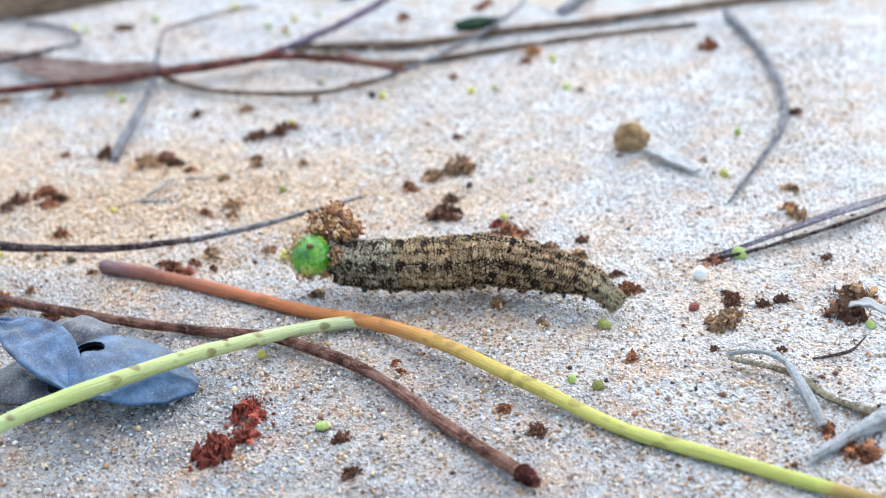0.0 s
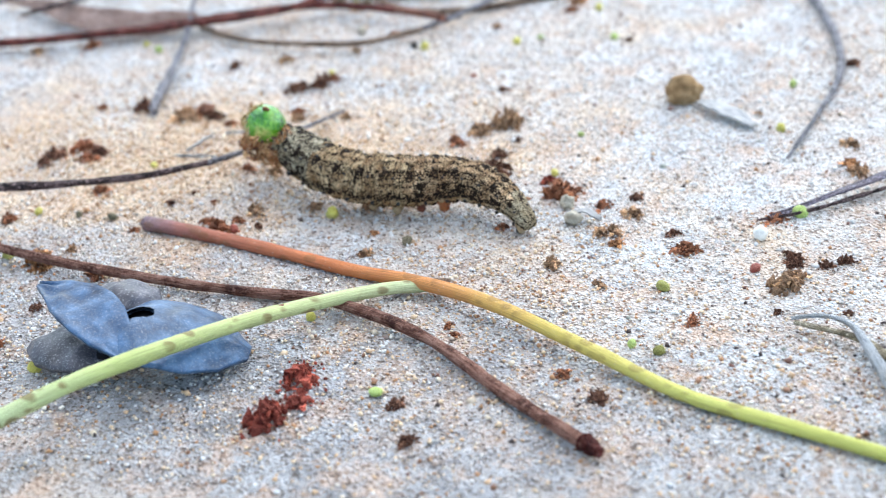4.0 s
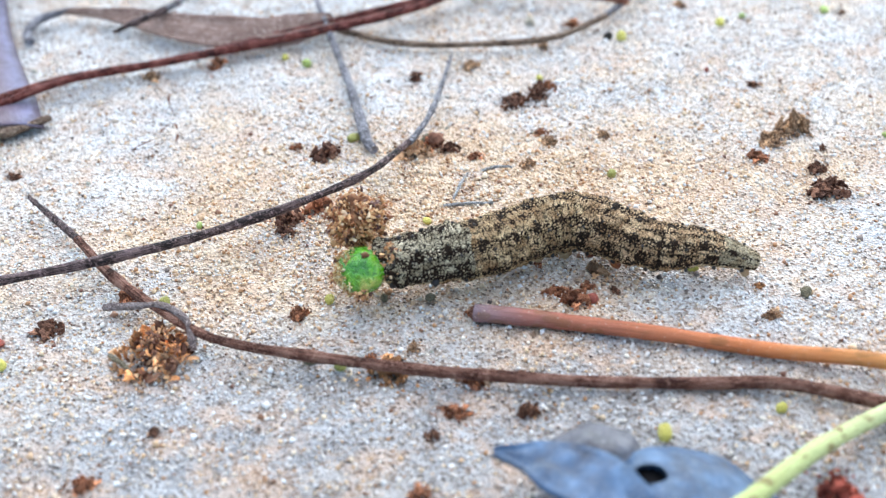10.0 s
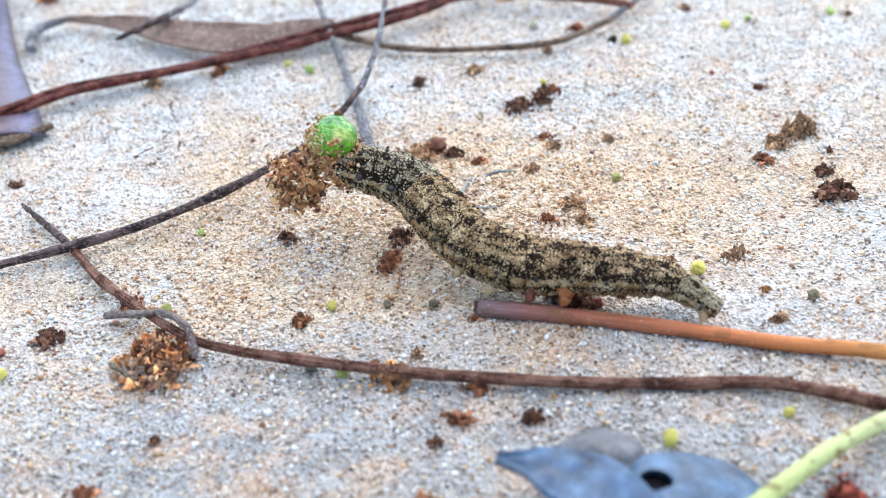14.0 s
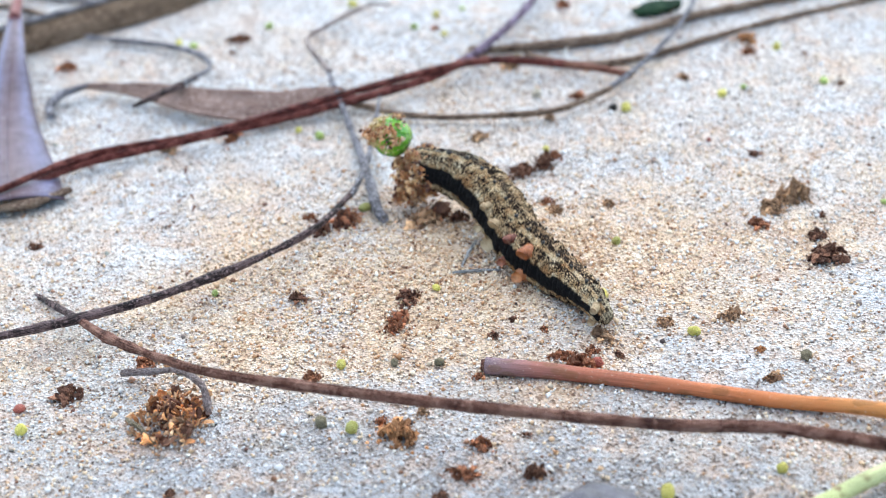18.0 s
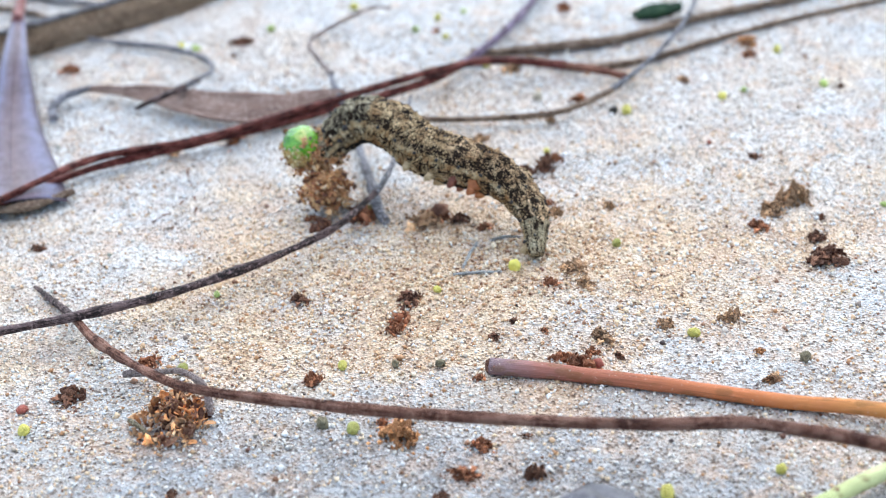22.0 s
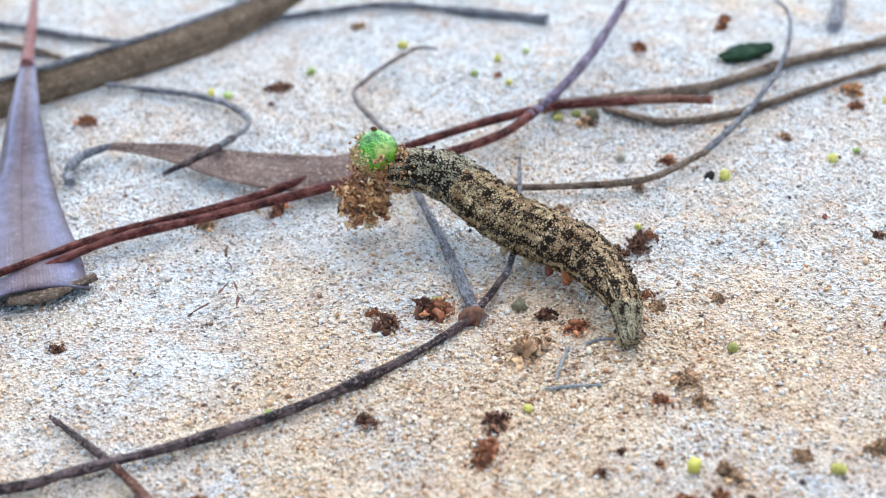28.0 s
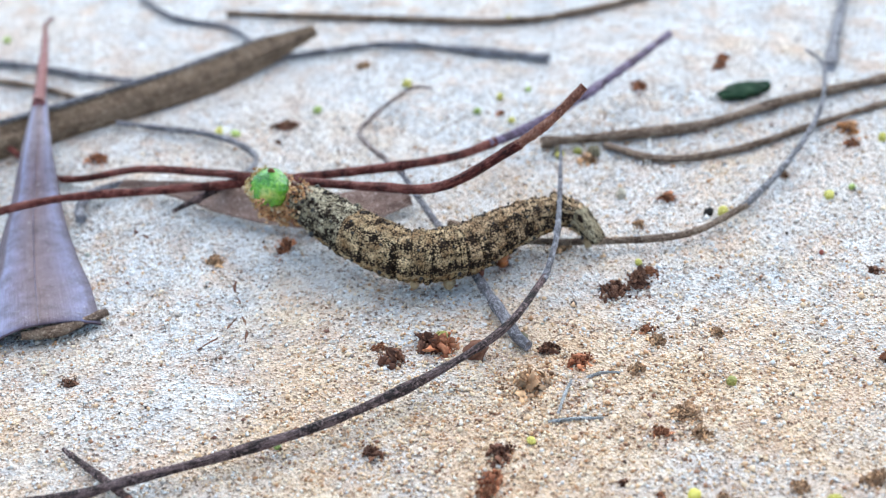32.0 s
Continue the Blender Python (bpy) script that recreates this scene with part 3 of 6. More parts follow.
def blade(points, widths, thick=0.02, curl=0.0, rings=48, across=14, seed=0, twist=(0.0, 0.0), ripple=0.02, hole=None):
    """A thin leaf or strap along the points: width profile, cross curl, thickness."""
    line = spline(points, rings)
    wid = np.interp(np.linspace(0, 1, rings), np.linspace(0, 1, len(widths)), widths)
    bm = bmesh.new()
    uv = bm.loops.layers.uv.new()
    top, low = [], []
    for i in range(rings):
        tan = Vector(line[min(i + 1, rings - 1)] - line[max(i - 1, 0)]).normalized()
        side = tan.cross(Vector((0, 0, 1))).normalized()
        s = i / (rings - 1)
        side = Matrix.Rotation(radians(twist[0] + (twist[1] - twist[0]) * s), 3, tan) @ side
        nor = side.cross(tan).normalized()
        a, b = [], []
        for j in range(across + 1):
            v = 2 * j / across - 1
            rise = curl * wid[i] * v * v - 0.25 * thick * abs(v) + ripple * noise.noise((s * 6 + seed, v * 1.5, seed))
            q = Vector(line[i]) + side * (v * wid[i]) + nor * rise
            a.append(bm.verts.new(q + nor * thick * 0.5))
            b.append(bm.verts.new(q - nor * thick * 0.5))
        top.append(a), low.append(b)

    def face(vs, uvs):
        f = bm.faces.new(vs)
        for lp, w in zip(f.loops, uvs):
            lp[uv].uv = w

    for i in range(rings - 1):
        for j in range(across):
            if hole and ((i + 0.5) / rings - hole[0]) ** 2 / hole[2] ** 2 + ((2 * j + 1) / across - 1 - hole[1]) ** 2 / hole[3] ** 2 < 1:
                continue
            w = ((i / rings, j / across), (i / rings, (j + 1) / across), ((i + 1) / rings, (j + 1) / across), ((i + 1) / rings, j / across))
            face((top[i][j], top[i][j + 1], top[i + 1][j + 1], top[i + 1][j]), w)
            face((low[i][j], low[i + 1][j], low[i + 1][j + 1], low[i][j + 1]), (w[0], w[3], w[2], w[1]))
        for j, flip in ((0, False), (across, True)):
            q = (top[i][j], top[i + 1][j], low[i + 1][j], low[i][j])
            face(q[::-1] if flip else q, ((0, 0),) * 4)
    for i, flip in ((0, True), (rings - 1, False)):
        for j in range(across):
            q = (top[i][j], top[i][j + 1], low[i][j + 1], low[i][j])
            face(q[::-1] if flip else q, ((0, 0),) * 4)
    bmesh.ops.recalc_face_normals(bm, faces=bm.faces)
    return bm


def lump(bm, centre, size, seed, rough=0.35, sub=2, stretch=(1, 1, 1)):
    """One uneven lump, added to bm."""
    made = bmesh.ops.create_icosphere(bm, subdivisions=sub, radius=1.0)["verts"]
    turn = Euler((seed * 1.3, seed * 2.1, seed * 0.7)).to_matrix()
    for v in made:
        d = v.co.normalized()
        k = 1 + rough * noise.noise(d * 1.6 + Vector((seed * 3.1, seed, 0))) + 0.5 * rough * noise.noise(d * 4.5 + Vector((0, seed * 2.3, seed)))
        q = d * k * size
        v.co = Vector(centre) + turn @ Vector((q.x * stretch[0], q.y * stretch[1], q.z * stretch[2]))


def flake(bm, centre, size, seed, narrow=1.0):
    """A small bent scrap of dry husk, added to bm."""
    r = random.Random(seed)
    turn = Euler((r.uniform(0, 6.3), r.uniform(0, 6.3), r.uniform(0, 6.3))).to_matrix()
    l, w, bend = size * r.uniform(0.7, 1.3), size * narrow * r.uniform(0.25, 0.6), r.uniform(-1.2, 1.2)
    rows = []
    for i in range(4):
        s = i / 3 - 0.5
        ww = w * (1 - abs(s) * r.uniform(0.7, 1.5))
        rows.append([[bm.verts.new(Vector(centre) + turn @ Vector((s * 2 * l, v * ww, bend * l * s * s + 0.35 * w * v * v + h))) for v in (-1, 0.1, 1)] for h in (0.03 * size, -0.03 * size)])
    for i in range(3):
        for j in range(2):
            a, b = rows[i], rows[i + 1]
            bm.faces.new((a[0][j], b[0][j], b[0][j + 1], a[0][j + 1]))
            bm.faces.new((a[1][j], a[1][j + 1], b[1][j + 1], b[1][j]))
        for j in (0, 2):
            bm.faces.new((rows[i][0][j], rows[i][1][j], rows[i + 1][1][j], rows[i + 1][0][j]))


def spread_lines(lo, hi, step, far):
    """Grid lines: even in the middle, then ever wider out to the horizon."""
    mid = list(np.arange(lo, hi + step / 2, step))
    out, d, x = [], step, 0.0
    while x < far:
        d *= 1.45
        x += d
        out.append(x)
    return np.array([lo - v for v in out[::-1]] + mid + [hi + v for v in out])


# ---- ground ----
def build_ground():
    xs, ys = spread_lines(-7.5, 9.0, 0.055, 40000.0), spread_lines(-9.5, 7.0, 0.055, 40000.0)
    gx, gy = np.meshgrid(xs, ys)
    near = np.exp(-np.maximum(0, np.hypot(gx, gy) - 14) / 30)
    gz = height(gx, gy) * near + 0.006 * rng.normal(0, 1, gx.shape) * (near > 0.9)
    verts = np.stack([gx, gy, gz], -1).reshape(-1, 3) * U
    nx, ny = len(xs), len(ys)
    i = np.arange(nx * (ny - 1)).reshape(ny - 1, nx)[:, :-1].ravel()
    faces = np.stack([i, i + 1, i + nx + 1, i + nx], 1)
    me = bpy.data.meshes.new("ground")
    me.from_pydata(verts.tolist(), [], faces.tolist())
    me.shade_smooth()
    me.materials.append(GROUND)
    tagged(new("ground", me), "pale sandy stone ground with loose tan sand", "ground", kind="structure")


def scatter(name, label, mat, x, y, size, r):
    """Loose grains, half sunk into the ground, in one mesh."""
    n = len(x)
    octa = np.array([(1, 0, 0), (-1, 0, 0), (0, 1, 0), (0, -1, 0), (0, 0, 1), (0, 0, -1)], float)
    tris = np.array([(0, 2, 4), (2, 1, 4), (1, 3, 4), (3, 0, 4), (2, 0, 5), (1, 2, 5), (3, 1, 5), (0, 3, 5)])
    body = octa[None] * size[:, None, None] * r.uniform(0.6, 1.35, (n, 6, 1))
    ang, tip = r.uniform(0, 6.28, n), r.normal(0, 0.6, n)
    c, s, ct, st = np.cos(ang), np.sin(ang), np.cos(tip), np.sin(tip)
    bx, by, bz = body[..., 0], body[..., 1], body[..., 2]
    by, bz = by * ct[:, None] - bz * st[:, None], by * st[:, None] + bz * ct[:, None]
    px = bx * c[:, None] - by * s[:, None] + x[:, None]
    py = bx * s[:, None] + by * c[:, None] + y[:, None]
    pz = bz + (height(x, y) + size * 0.25)[:, None]
    verts = np.stack([px, py, pz], -1).reshape(-1, 3) * U
    faces = (tris[None] + 6 * np.arange(n)[:, None, None]).reshape(-1, 3)
    me = bpy.data.meshes.new(name)
    me.vertices.add(len(verts))
    me.vertices.foreach_set("co", verts.ravel())
    me.loops.add(faces.size)
    me.loops.foreach_set("vertex_index", faces.ravel())
    me.polygons.add(len(faces))
    me.polygons.foreach_set("loop_start", np.arange(0, faces.size, 3))
    me.update(calc_edges=True)
    me.materials.append(mat)
    tagged(new(name, me), label, "sand", kind="stuff")


def build_grains(count=230000):
    r = np.random.default_rng(3)
    x, y = r.uniform(-5.0, 6.6, count), r.uniform(-8.2, 1.2, count)
    drift = sum(np.sin(u * x + v * y + p) / (k + 1) ** 0.5 for k, (u, v, p) in enumerate(((0.9, 0.5, 1.0), (-0.7, 1.6, 2.2), (2.1, -1.2, 0.4), (1.3, 3.1, 5.0), (-3.7, 1.9, 3.3), (4.4, 3.6, 1.7))))
    heap = np.exp(-(((x + 0.25) / 1.9) ** 2 + ((y + 3.75) / 1.15) ** 2))
    tan = r.uniform(0, 1, count) < np.clip(0.14 + 0.11 * drift + 0.95 * heap + 0.26 * np.exp(-(((y + 6.9) / 1.3) ** 2)) + 0.5 * np.exp(-(((x - 3.4) / 0.7) ** 2 + ((y + 5.5) / 0.5) ** 2)), 0.02, 0.95)
    keep = r.uniform(0, 1, count) < np.where(tan, 0.34 + 0.5 * heap, (0.26 + 0.05 * drift) * np.clip((y + 8.6) / 2.2, 0.35, 1.0))
    size = r.lognormal(math.log(0.0105), 0.34, count).clip(0.006, 0.036)
    pick = keep & ~tan
    scatter("sand_grains", "loose white and cream sand grains", GRAIN, x[pick], y[pick], size[pick], r)
    pick = keep & tan
    scatter("tan_sand_grains", "loose tan and orange sand heaped in patches", GRAIN_TAN, x[pick], y[pick], size[pick], r)
    pick = r.uniform(0, 1, count) < 0.0028 + 0.05 * np.exp(-(((x - 5.8) / 0.8) ** 2 + ((y + 6.6) / 0.5) ** 2))
    scatter("coarse_crumbs", "scattered rust, ochre and dark crumbs", GRAIN_CRUMB, x[pick], y[pick], size[pick] * 1.45, r)


build_ground()
build_grains()
# Hairline cracks as half-sunk tubes; their dark colour replaces the shade of grooves.
for crack in ([(-2.19, -1.55), (-2.23, -1.81), (-2.16, -2.06), (-2.18, -2.23)], [(-2.18, -2.23), (-2.28, -2.46), (-2.44, -2.63)], [(-2.16, -2.14), (-2.09, -2.38), (-2.08, -2.6)], [(-3.13, -0.82), (-3.02, -0.97), (-2.97, -1.12)]):
    line = [(x, y, float(height(x, y)) - 0.004) for x, y in crack]
    part("crack", tube(line, [0.004, 0.012, 0.006, 0.010, 0.003], sides=6, rings=26, rough=0.35, seed=len(crack)), TONES["dark"], bpy.data.objects["ground"], "fine crack in the stone, its shade drawn as a dark line")


# ---- stalks and twigs ----
def twig(name, points, radii, mat, label, r=0.0, category="twig", lay=True, **more):
    pts = rest(points, r) if lay else points
    base = tagged(new(name), label, category)
    base.location = at(*pts[0])
    local = [(p[0] - pts[0][0], p[1] - pts[0][1], p[2] - pts[0][2]) for p in pts]
    part("stem", tube(local, radii, **more), mat, base)
    return base


orange_stalk = twig("leaf_stalk", [(0.30, -5.07), (0.79, -5.2), (1.54, -5.42), (2.25, -5.67, 0.0), (2.78, -5.87, 0.05), (3.4, -6.17, 0.08), (4.18, -6.66, 0.06), (4.79, -7.0), (5.52, -7.3), (6.4, -7.63)],
     [0.062, 0.054, 0.051, 0.053, 0.052, 0.049, 0.047, 0.043], ORANGE, "smooth leaf stalk fading from orange to yellow-green", 0.05, "stalk", rough=0.025, rings=110, seed=1)
part("cut_end", tube([(-0.03, 0.01, 0.0), (0.02, 0.0, 0.0), (0.10, -0.025, 0.0)], [0.045, 0.066, 0.056], rings=14, seed=40, rough=0.1), BROWN_BARK, orange_stalk, "dark dry swollen base")


def carried_twig(name, pivot, strands, label, parts=("stem",), seeds=(1,), **more):
    """A loose twig that moves: its strands in absolute plan points, its origin at the pivot."""
    base = tagged(new(name), label, "twig")
    base.location = at(*pivot)
    for title, (points, radii, m), seed in zip(parts, strands, seeds):
        part(title, tube([tuple(np.subtract(p, pivot)) for p in points], radii, seed=seed, **more), m, base)
    return base


BLACK_PIVOT, BLACK_AXIS = (-0.42, -3.13, 0.1), (0.93, 0.36, 0)
black_twig = carried_twig("dark_twig", BLACK_PIVOT, [
    ([(-6.5, -4.75, 0.1), (-3.68, -4.57, 0.1), (-2.95, -4.42, 0.1), (-1.8, -4.05, 0.1), (-0.97, -3.59, 0.1), (-0.42, -3.13, 0.1), (-0.09, -2.58, 0.1)], [0.040, 0.038, 0.037, 0.036, 0.034, 0.030, 0.026], BLACK_BARK),
    ([(-0.11, -2.63, 0.1), (-0.05, -2.45, 0.1), (0.04, -2.07, 0.1), (0.11, -1.5, 0.1), (0.17, -0.88, 0.1)], [0.026, 0.025, 0.022, 0.018, 0.012], GREY_BARK)],
    "slender dark brown twig with a hooked grey tip", ("stem", "tip"), (4, 5), rings=160, rough=0.07, knots=[(0.33, 0.15), (0.47, 0.12), (0.62, 0.18), (0.78, 0.15), (0.9, 0.2)])
BROWN_PIVOT, BROWN_AXIS = (0.5, -5.9, 0.05), (0.878, -0.479, 0)
brown_twig = carried_twig("brown_twig", BROWN_PIVOT, [
    ([(-3.12, -3.47, 0.12), (-2.71, -3.97, 0.08), (-2.62, -4.1, 0.08)], [0.014, 0.028, 0.03], BLACK_BARK),
    ([(-2.64, -4.07, 0.08), (-2.28, -4.6, 0.06), (-1.72, -5.22, 0.06), (-1.3, -5.47, 0.05), (-0.25, -5.76, 0.05), (0.76, -5.93, 0.05), (1.55, -5.99, 0.05), (2.2, -6.1, 0.1), (3.0, -6.5, 0.1), (3.65, -7.03, 0.05), (4.26, -7.53, 0.05)],
     [0.032, 0.034, 0.036, 0.038, 0.039, 0.040, 0.042, 0.044, 0.046, 0.048], BROWN_BARK),
    ([(4.22, -7.49, 0.05), (4.27, -7.54, 0.05), (4.34, -7.60, 0.05)], [0.046, 0.053, 0.034], RED_BARK)],
    "thin reddish brown twig lying across the sand", ("tip", "stem", "cut_end"), (6, 7, 8), rings=120, rough=0.06, knots=[(0.08, 0.35), (0.12, 0.3), (0.3, 0.15)])
RED_PIVOT, RED_AXIS = (-0.75, -0.75, 0.15), (0.88, 0.47, 0)
red_twig = carried_twig("red_twig", RED_PIVOT, [
    ([(-5.20, -2.93, 0.24), (-4.12, -2.34, 0.24), (-3.18, -1.51, 0.12), (-2.24, -1.3, 0.12), (-1.46, -1.03, 0.14), (-0.75, -0.75, 0.15), (0.04, -0.45, 0.15), (0.64, -0.27, 0.12), (1.34, -0.4, 0.1)], [0.024, 0.03, 0.034, 0.036, 0.036, 0.036, 0.04], RED_BARK),
    ([(1.30, -0.39, 0.1), (1.6, -0.5, 0.1), (1.93, -0.69, 0.1)], [0.04, 0.04, 0.034], RUST_BARK)],
    "thin dark red twig with a rusty broken end", ("stem", "broken_end"), (9, 10), rings=110, rough=0.07)
purple_twig = carried_twig("red_twig", RED_PIVOT, [
    ([(-5.19, -3.15, 0.22), (-4.0, -2.2, 0.08), (-3.17, -1.63, 0.08), (-2.24, -1.37, 0.1), (-1.47, -1.12, 0.1), (-0.76, -0.9, 0.12), (0.03, -0.55, 0.12), (0.4, -0.2, 0.12)], [0.026, 0.032, 0.036, 0.038, 0.04, 0.042], RED_BARK),
    ([(0.35, -0.25, 0.12), (0.57, 0.0, 0.12), (1.01, 0.67, 0.13), (1.36, 1.36, 0.14), (1.75, 2.2, 0.15)], [0.042, 0.044, 0.042, 0.042, 0.038], PURPLE_BARK)],
    "thin dark red twig turning purple towards one end", ("stem", "tip"), (11, 12), rings=110, rough=0.07)
ARC_PIVOT = (1.2, -1.1, 0.06)
arc_twig = carried_twig("grey_twig", ARC_PIVOT, [
    ([(-0.76, -0.82, 0.05), (-0.29, -1.12, 0.05), (0.18, -1.25, 0.05), (0.9, -1.3, 0.06), (1.25, -1.22, 0.06), (1.72, -0.88, 0.06)], [0.03, 0.028, 0.028, 0.03, 0.03], TAN_BARK),
    ([(1.68, -0.91, 0.06), (2.13, -0.36, 0.08), (2.60, 0.38, 0.12), (2.86, 1.0, 0.15), (2.98, 1.55, 0.17), (2.90, 1.85, 0.18)], [0.03, 0.028, 0.026, 0.024, 0.020, 0.014], GREY_BARK)],
    "thin grey twig bent in a wide arc", ("stem", "tip"), (13, 14), rings=80, rough=0.05)
MID_PIVOT = (-1.1, 0.0, 0.06)
mid_twig = carried_twig("grey_twig", MID_PIVOT, [
    ([(-0.44, -3.0, 0.05), (-0.50, -2.83, 0.06), (-0.61, -2.12, 0.07), (-0.79, -1.18, 0.09), (-0.98, -0.36, 0.20)], [0.042, 0.042, 0.034, 0.028, 0.024], GREY_BARK),
    ([(-0.96, -0.42, 0.20), (-1.2, 0.35, 0.16), (-1.14, 0.8, 0.1), (-0.62, 1.5, 0.06), (-0.38, 1.5, 0.05)], [0.026, 0.025, 0.023, 0.02, 0.015], PINK_BARK)],
    "crooked grey twig with a thick splintered end", ("stem", "tip"), (15, 16), rings=70, rough=0.09)

twig("tan_twig", [(0.42, 0.22), (1.16, 0.25), (1.96, 0.36), (2.84, 0.74), (3.83, 1.05), (5.2, 1.7), (6.6, 2.1)], [0.05, 0.05, 0.048, 0.05, 0.045, 0.03], TAN_BARK, "straight reddish tan twig lying on the ground", 0.06, rings=90, seed=17, knots=[(0.01, 0.4)])
twig("tan_twig", [(0.99, 0.13), (1.45, -0.19), (2.12, -0.12), (2.8, 0.17), (3.69, 0.56), (5.0, 1.0)], [0.03, 0.034, 0.03, 0.028, 0.026], TAN_BARK, "thin brown twig with a fine root-like bend", 0.04, rings=80, seed=18)
curly = twig("grey_twig", [(-2.79, -0.94, 0.22), (-2.61, -0.80, 0.24), (-2.45, -0.65, 0.24), (-2.26, -0.39, 0.22), (-2.17, 0.03, 0.14), (-2.33, 0.44, 0.08), (-2.67, 0.78, 0.05), (-3.21, 1.03, 0.04), (-3.63, 1.19, 0.04)], [0.014, 0.026, 0.03, 0.03, 0.028, 0.024], GREY_BARK, "curled grey and black twig", rings=90, seed=19, rough=0.1, lay=False)
part("tip", tube([(0.00, 0.00, 0.00), (0.18, 0.14, 0.02), (0.34, 0.29, 0.02), (0.53, 0.55, 0.00)], [0.018, 0.030, 0.033, 0.033], rings=40, rough=0.12, seed=51, knots=[(0.3, 0.3), (0.7, 0.3)]), BLACK_BARK, curly, "black broken tip")
twig("grey_twig", [(-6.6, 3.2), (-5.16, 2.9), (-3.52, 2.15), (-2.55, 2.42), (-1.73, 2.6), (-0.89, 2.7), (0.0, 2.38), (0.68, 2.08)], [0.04, 0.04, 0.038, 0.038, 0.042], GREY_BARK, "long wavy grey-brown twig", 0.05, rings=100, seed=20)
twig("tan_twig", [(-2.8, 3.88), (-0.88, 3.4), (0.35, 3.12), (1.3, 3.3), (2.6, 3.9)], [0.035, 0.04, 0.042, 0.04], TAN_BARK, "long straight brown twig far back on the ground", 0.04, rings=70, seed=21)
twig("grey_twig", [(4.2, 3.7), (3.96, 3.0), (3.69, 2.25), (3.4, 1.42)], [0.045, 0.05, 0.052, 0.056], GREY_BARK, "short smooth blue-grey twig", 0.05, rings=50, seed=22)
twig("tan_twig", [(-6.4, 2.9), (-5.05, 2.42), (-4.46, 2.12), (-3.84, 1.6)], [0.03, 0.032, 0.03, 0.028], TAN_BARK, "thin tan twig tucked under the bark strip", 0.04, rings=60, seed=23)
twig("grey_twig", [(-3.9, 4.6), (-3.39, 3.85), (-2.78, 3.5), (-2.5, 3.12), (-2.21, 2.55)], [0.03, 0.035, 0.03, 0.026], GREY_BARK, "thin zigzag grey twig", 0.04, rings=60, seed=24)
twig("grey_twig", [(5.32, 1.4), (5.73, 0.08), (5.92, -1.06), (5.9, -1.9), (5.67, -2.8), (5.43, -3.6)], [0.042, 0.045, 0.04, 0.034, 0.024, 0.012], GREY_BARK, "blue-grey twig bent like a bow with a thin tip", 0.05, rings=80, seed=25)
twig("brown_twig", [(-2.32, -4.88, 0.05), (-2.08, -4.94, 0.10), (-1.87, -5.05, 0.17), (-1.70, -5.22, 0.16), (-1.64, -5.42, 0.06)], [0.026, 0.024, 0.024, 0.026, 0.022], PINK_BARK, "short hooked brown twig over a dry clump", 0.03, rings=40, seed=26)
twig("grey_twig", [(5.47, -6.15, 0.06), (5.89, -6.3, 0.05), (6.18, -6.57, 0.02), (6.6, -6.72)], [0.022, 0.04, 0.04, 0.04], HUSK_TAN, "flat tan strap of dry husk with a forked end", 0.03, flat=0.5, rings=40, seed=27)
twig("grey_twig", [(5.45, -6.10, 0.05), (5.66, -6.10, 0.08), (5.84, -6.22, 0.09), (5.96, -6.5, 0.07), (6.09, -6.86)], [0.014, 0.016, 0.028, 0.042, 0.03], PALE_BARK, "pale fibrous splinter of twig", 0.04, rings=30, seed=28)
twig("grey_twig", [(5.98, -7.26), (6.25, -7.0, 0.03), (6.7, -6.6, 0.05)], [0.03, 0.055, 0.05], PALE_BARK, "rough pale grey stub of twig", 0.05, rings=30, seed=29)
twig("black_twig", [(6.05, -6.0), (6.3, -5.93, 0.04), (6.42, -5.8, 0.08)], [0.008, 0.012, 0.006], BLACK_BARK, "hair-thin black twig bit", 0.01, rings=24, seed=30)
twig("black_twig", [(3.55, -6.05), (3.75, -6.16)], [0.012, 0.016], BLACK_BARK, "tiny black splinter beside the stalk", 0.02, rings=16, seed=31)
for spot, bend in (([(0.16, -3.74), (0.22, -3.56), (0.29, -3.39)], 32), ([(0.08, -3.83), (0.28, -3.81), (0.46, -3.82)], 33), ([(0.40, -3.37), (0.52, -3.32), (0.64, -3.33)], 34)):
    twig("straw", spot, [0.010, 0.013, 0.008], PALE_BARK, "short pale bit of straw on sand", 0.015, "straw", rings=20, seed=bend)
for spot, bend in (([(1.40, 0.10, 0.10), (1.37, -0.08, 0.08), (1.30, -0.26)], 35), ([(1.45, -0.06, 0.05), (1.56, -0.15, 0.06), (1.67, -0.28)], 36), ([(1.52, 0.05, 0.04), (1.40, -0.1, 0.05), (1.33, -0.3)], 37)):
    twig("plant_fibre", spot, [0.004, 0.005, 0.003], WHITE_SEED, "fine white plant fibre on ground", 0.01, "fibre", rings=16, seed=bend)


# ---- leaves ----
def leaf(name, points, widths, mat, label, category="leaf", **more):
    base = tagged(new(name), label, category)
    base.location = at(*points[0])
    part("blade", blade([tuple(np.subtract(p, points[0])) for p in points], widths, **more), mat, base)
    return base


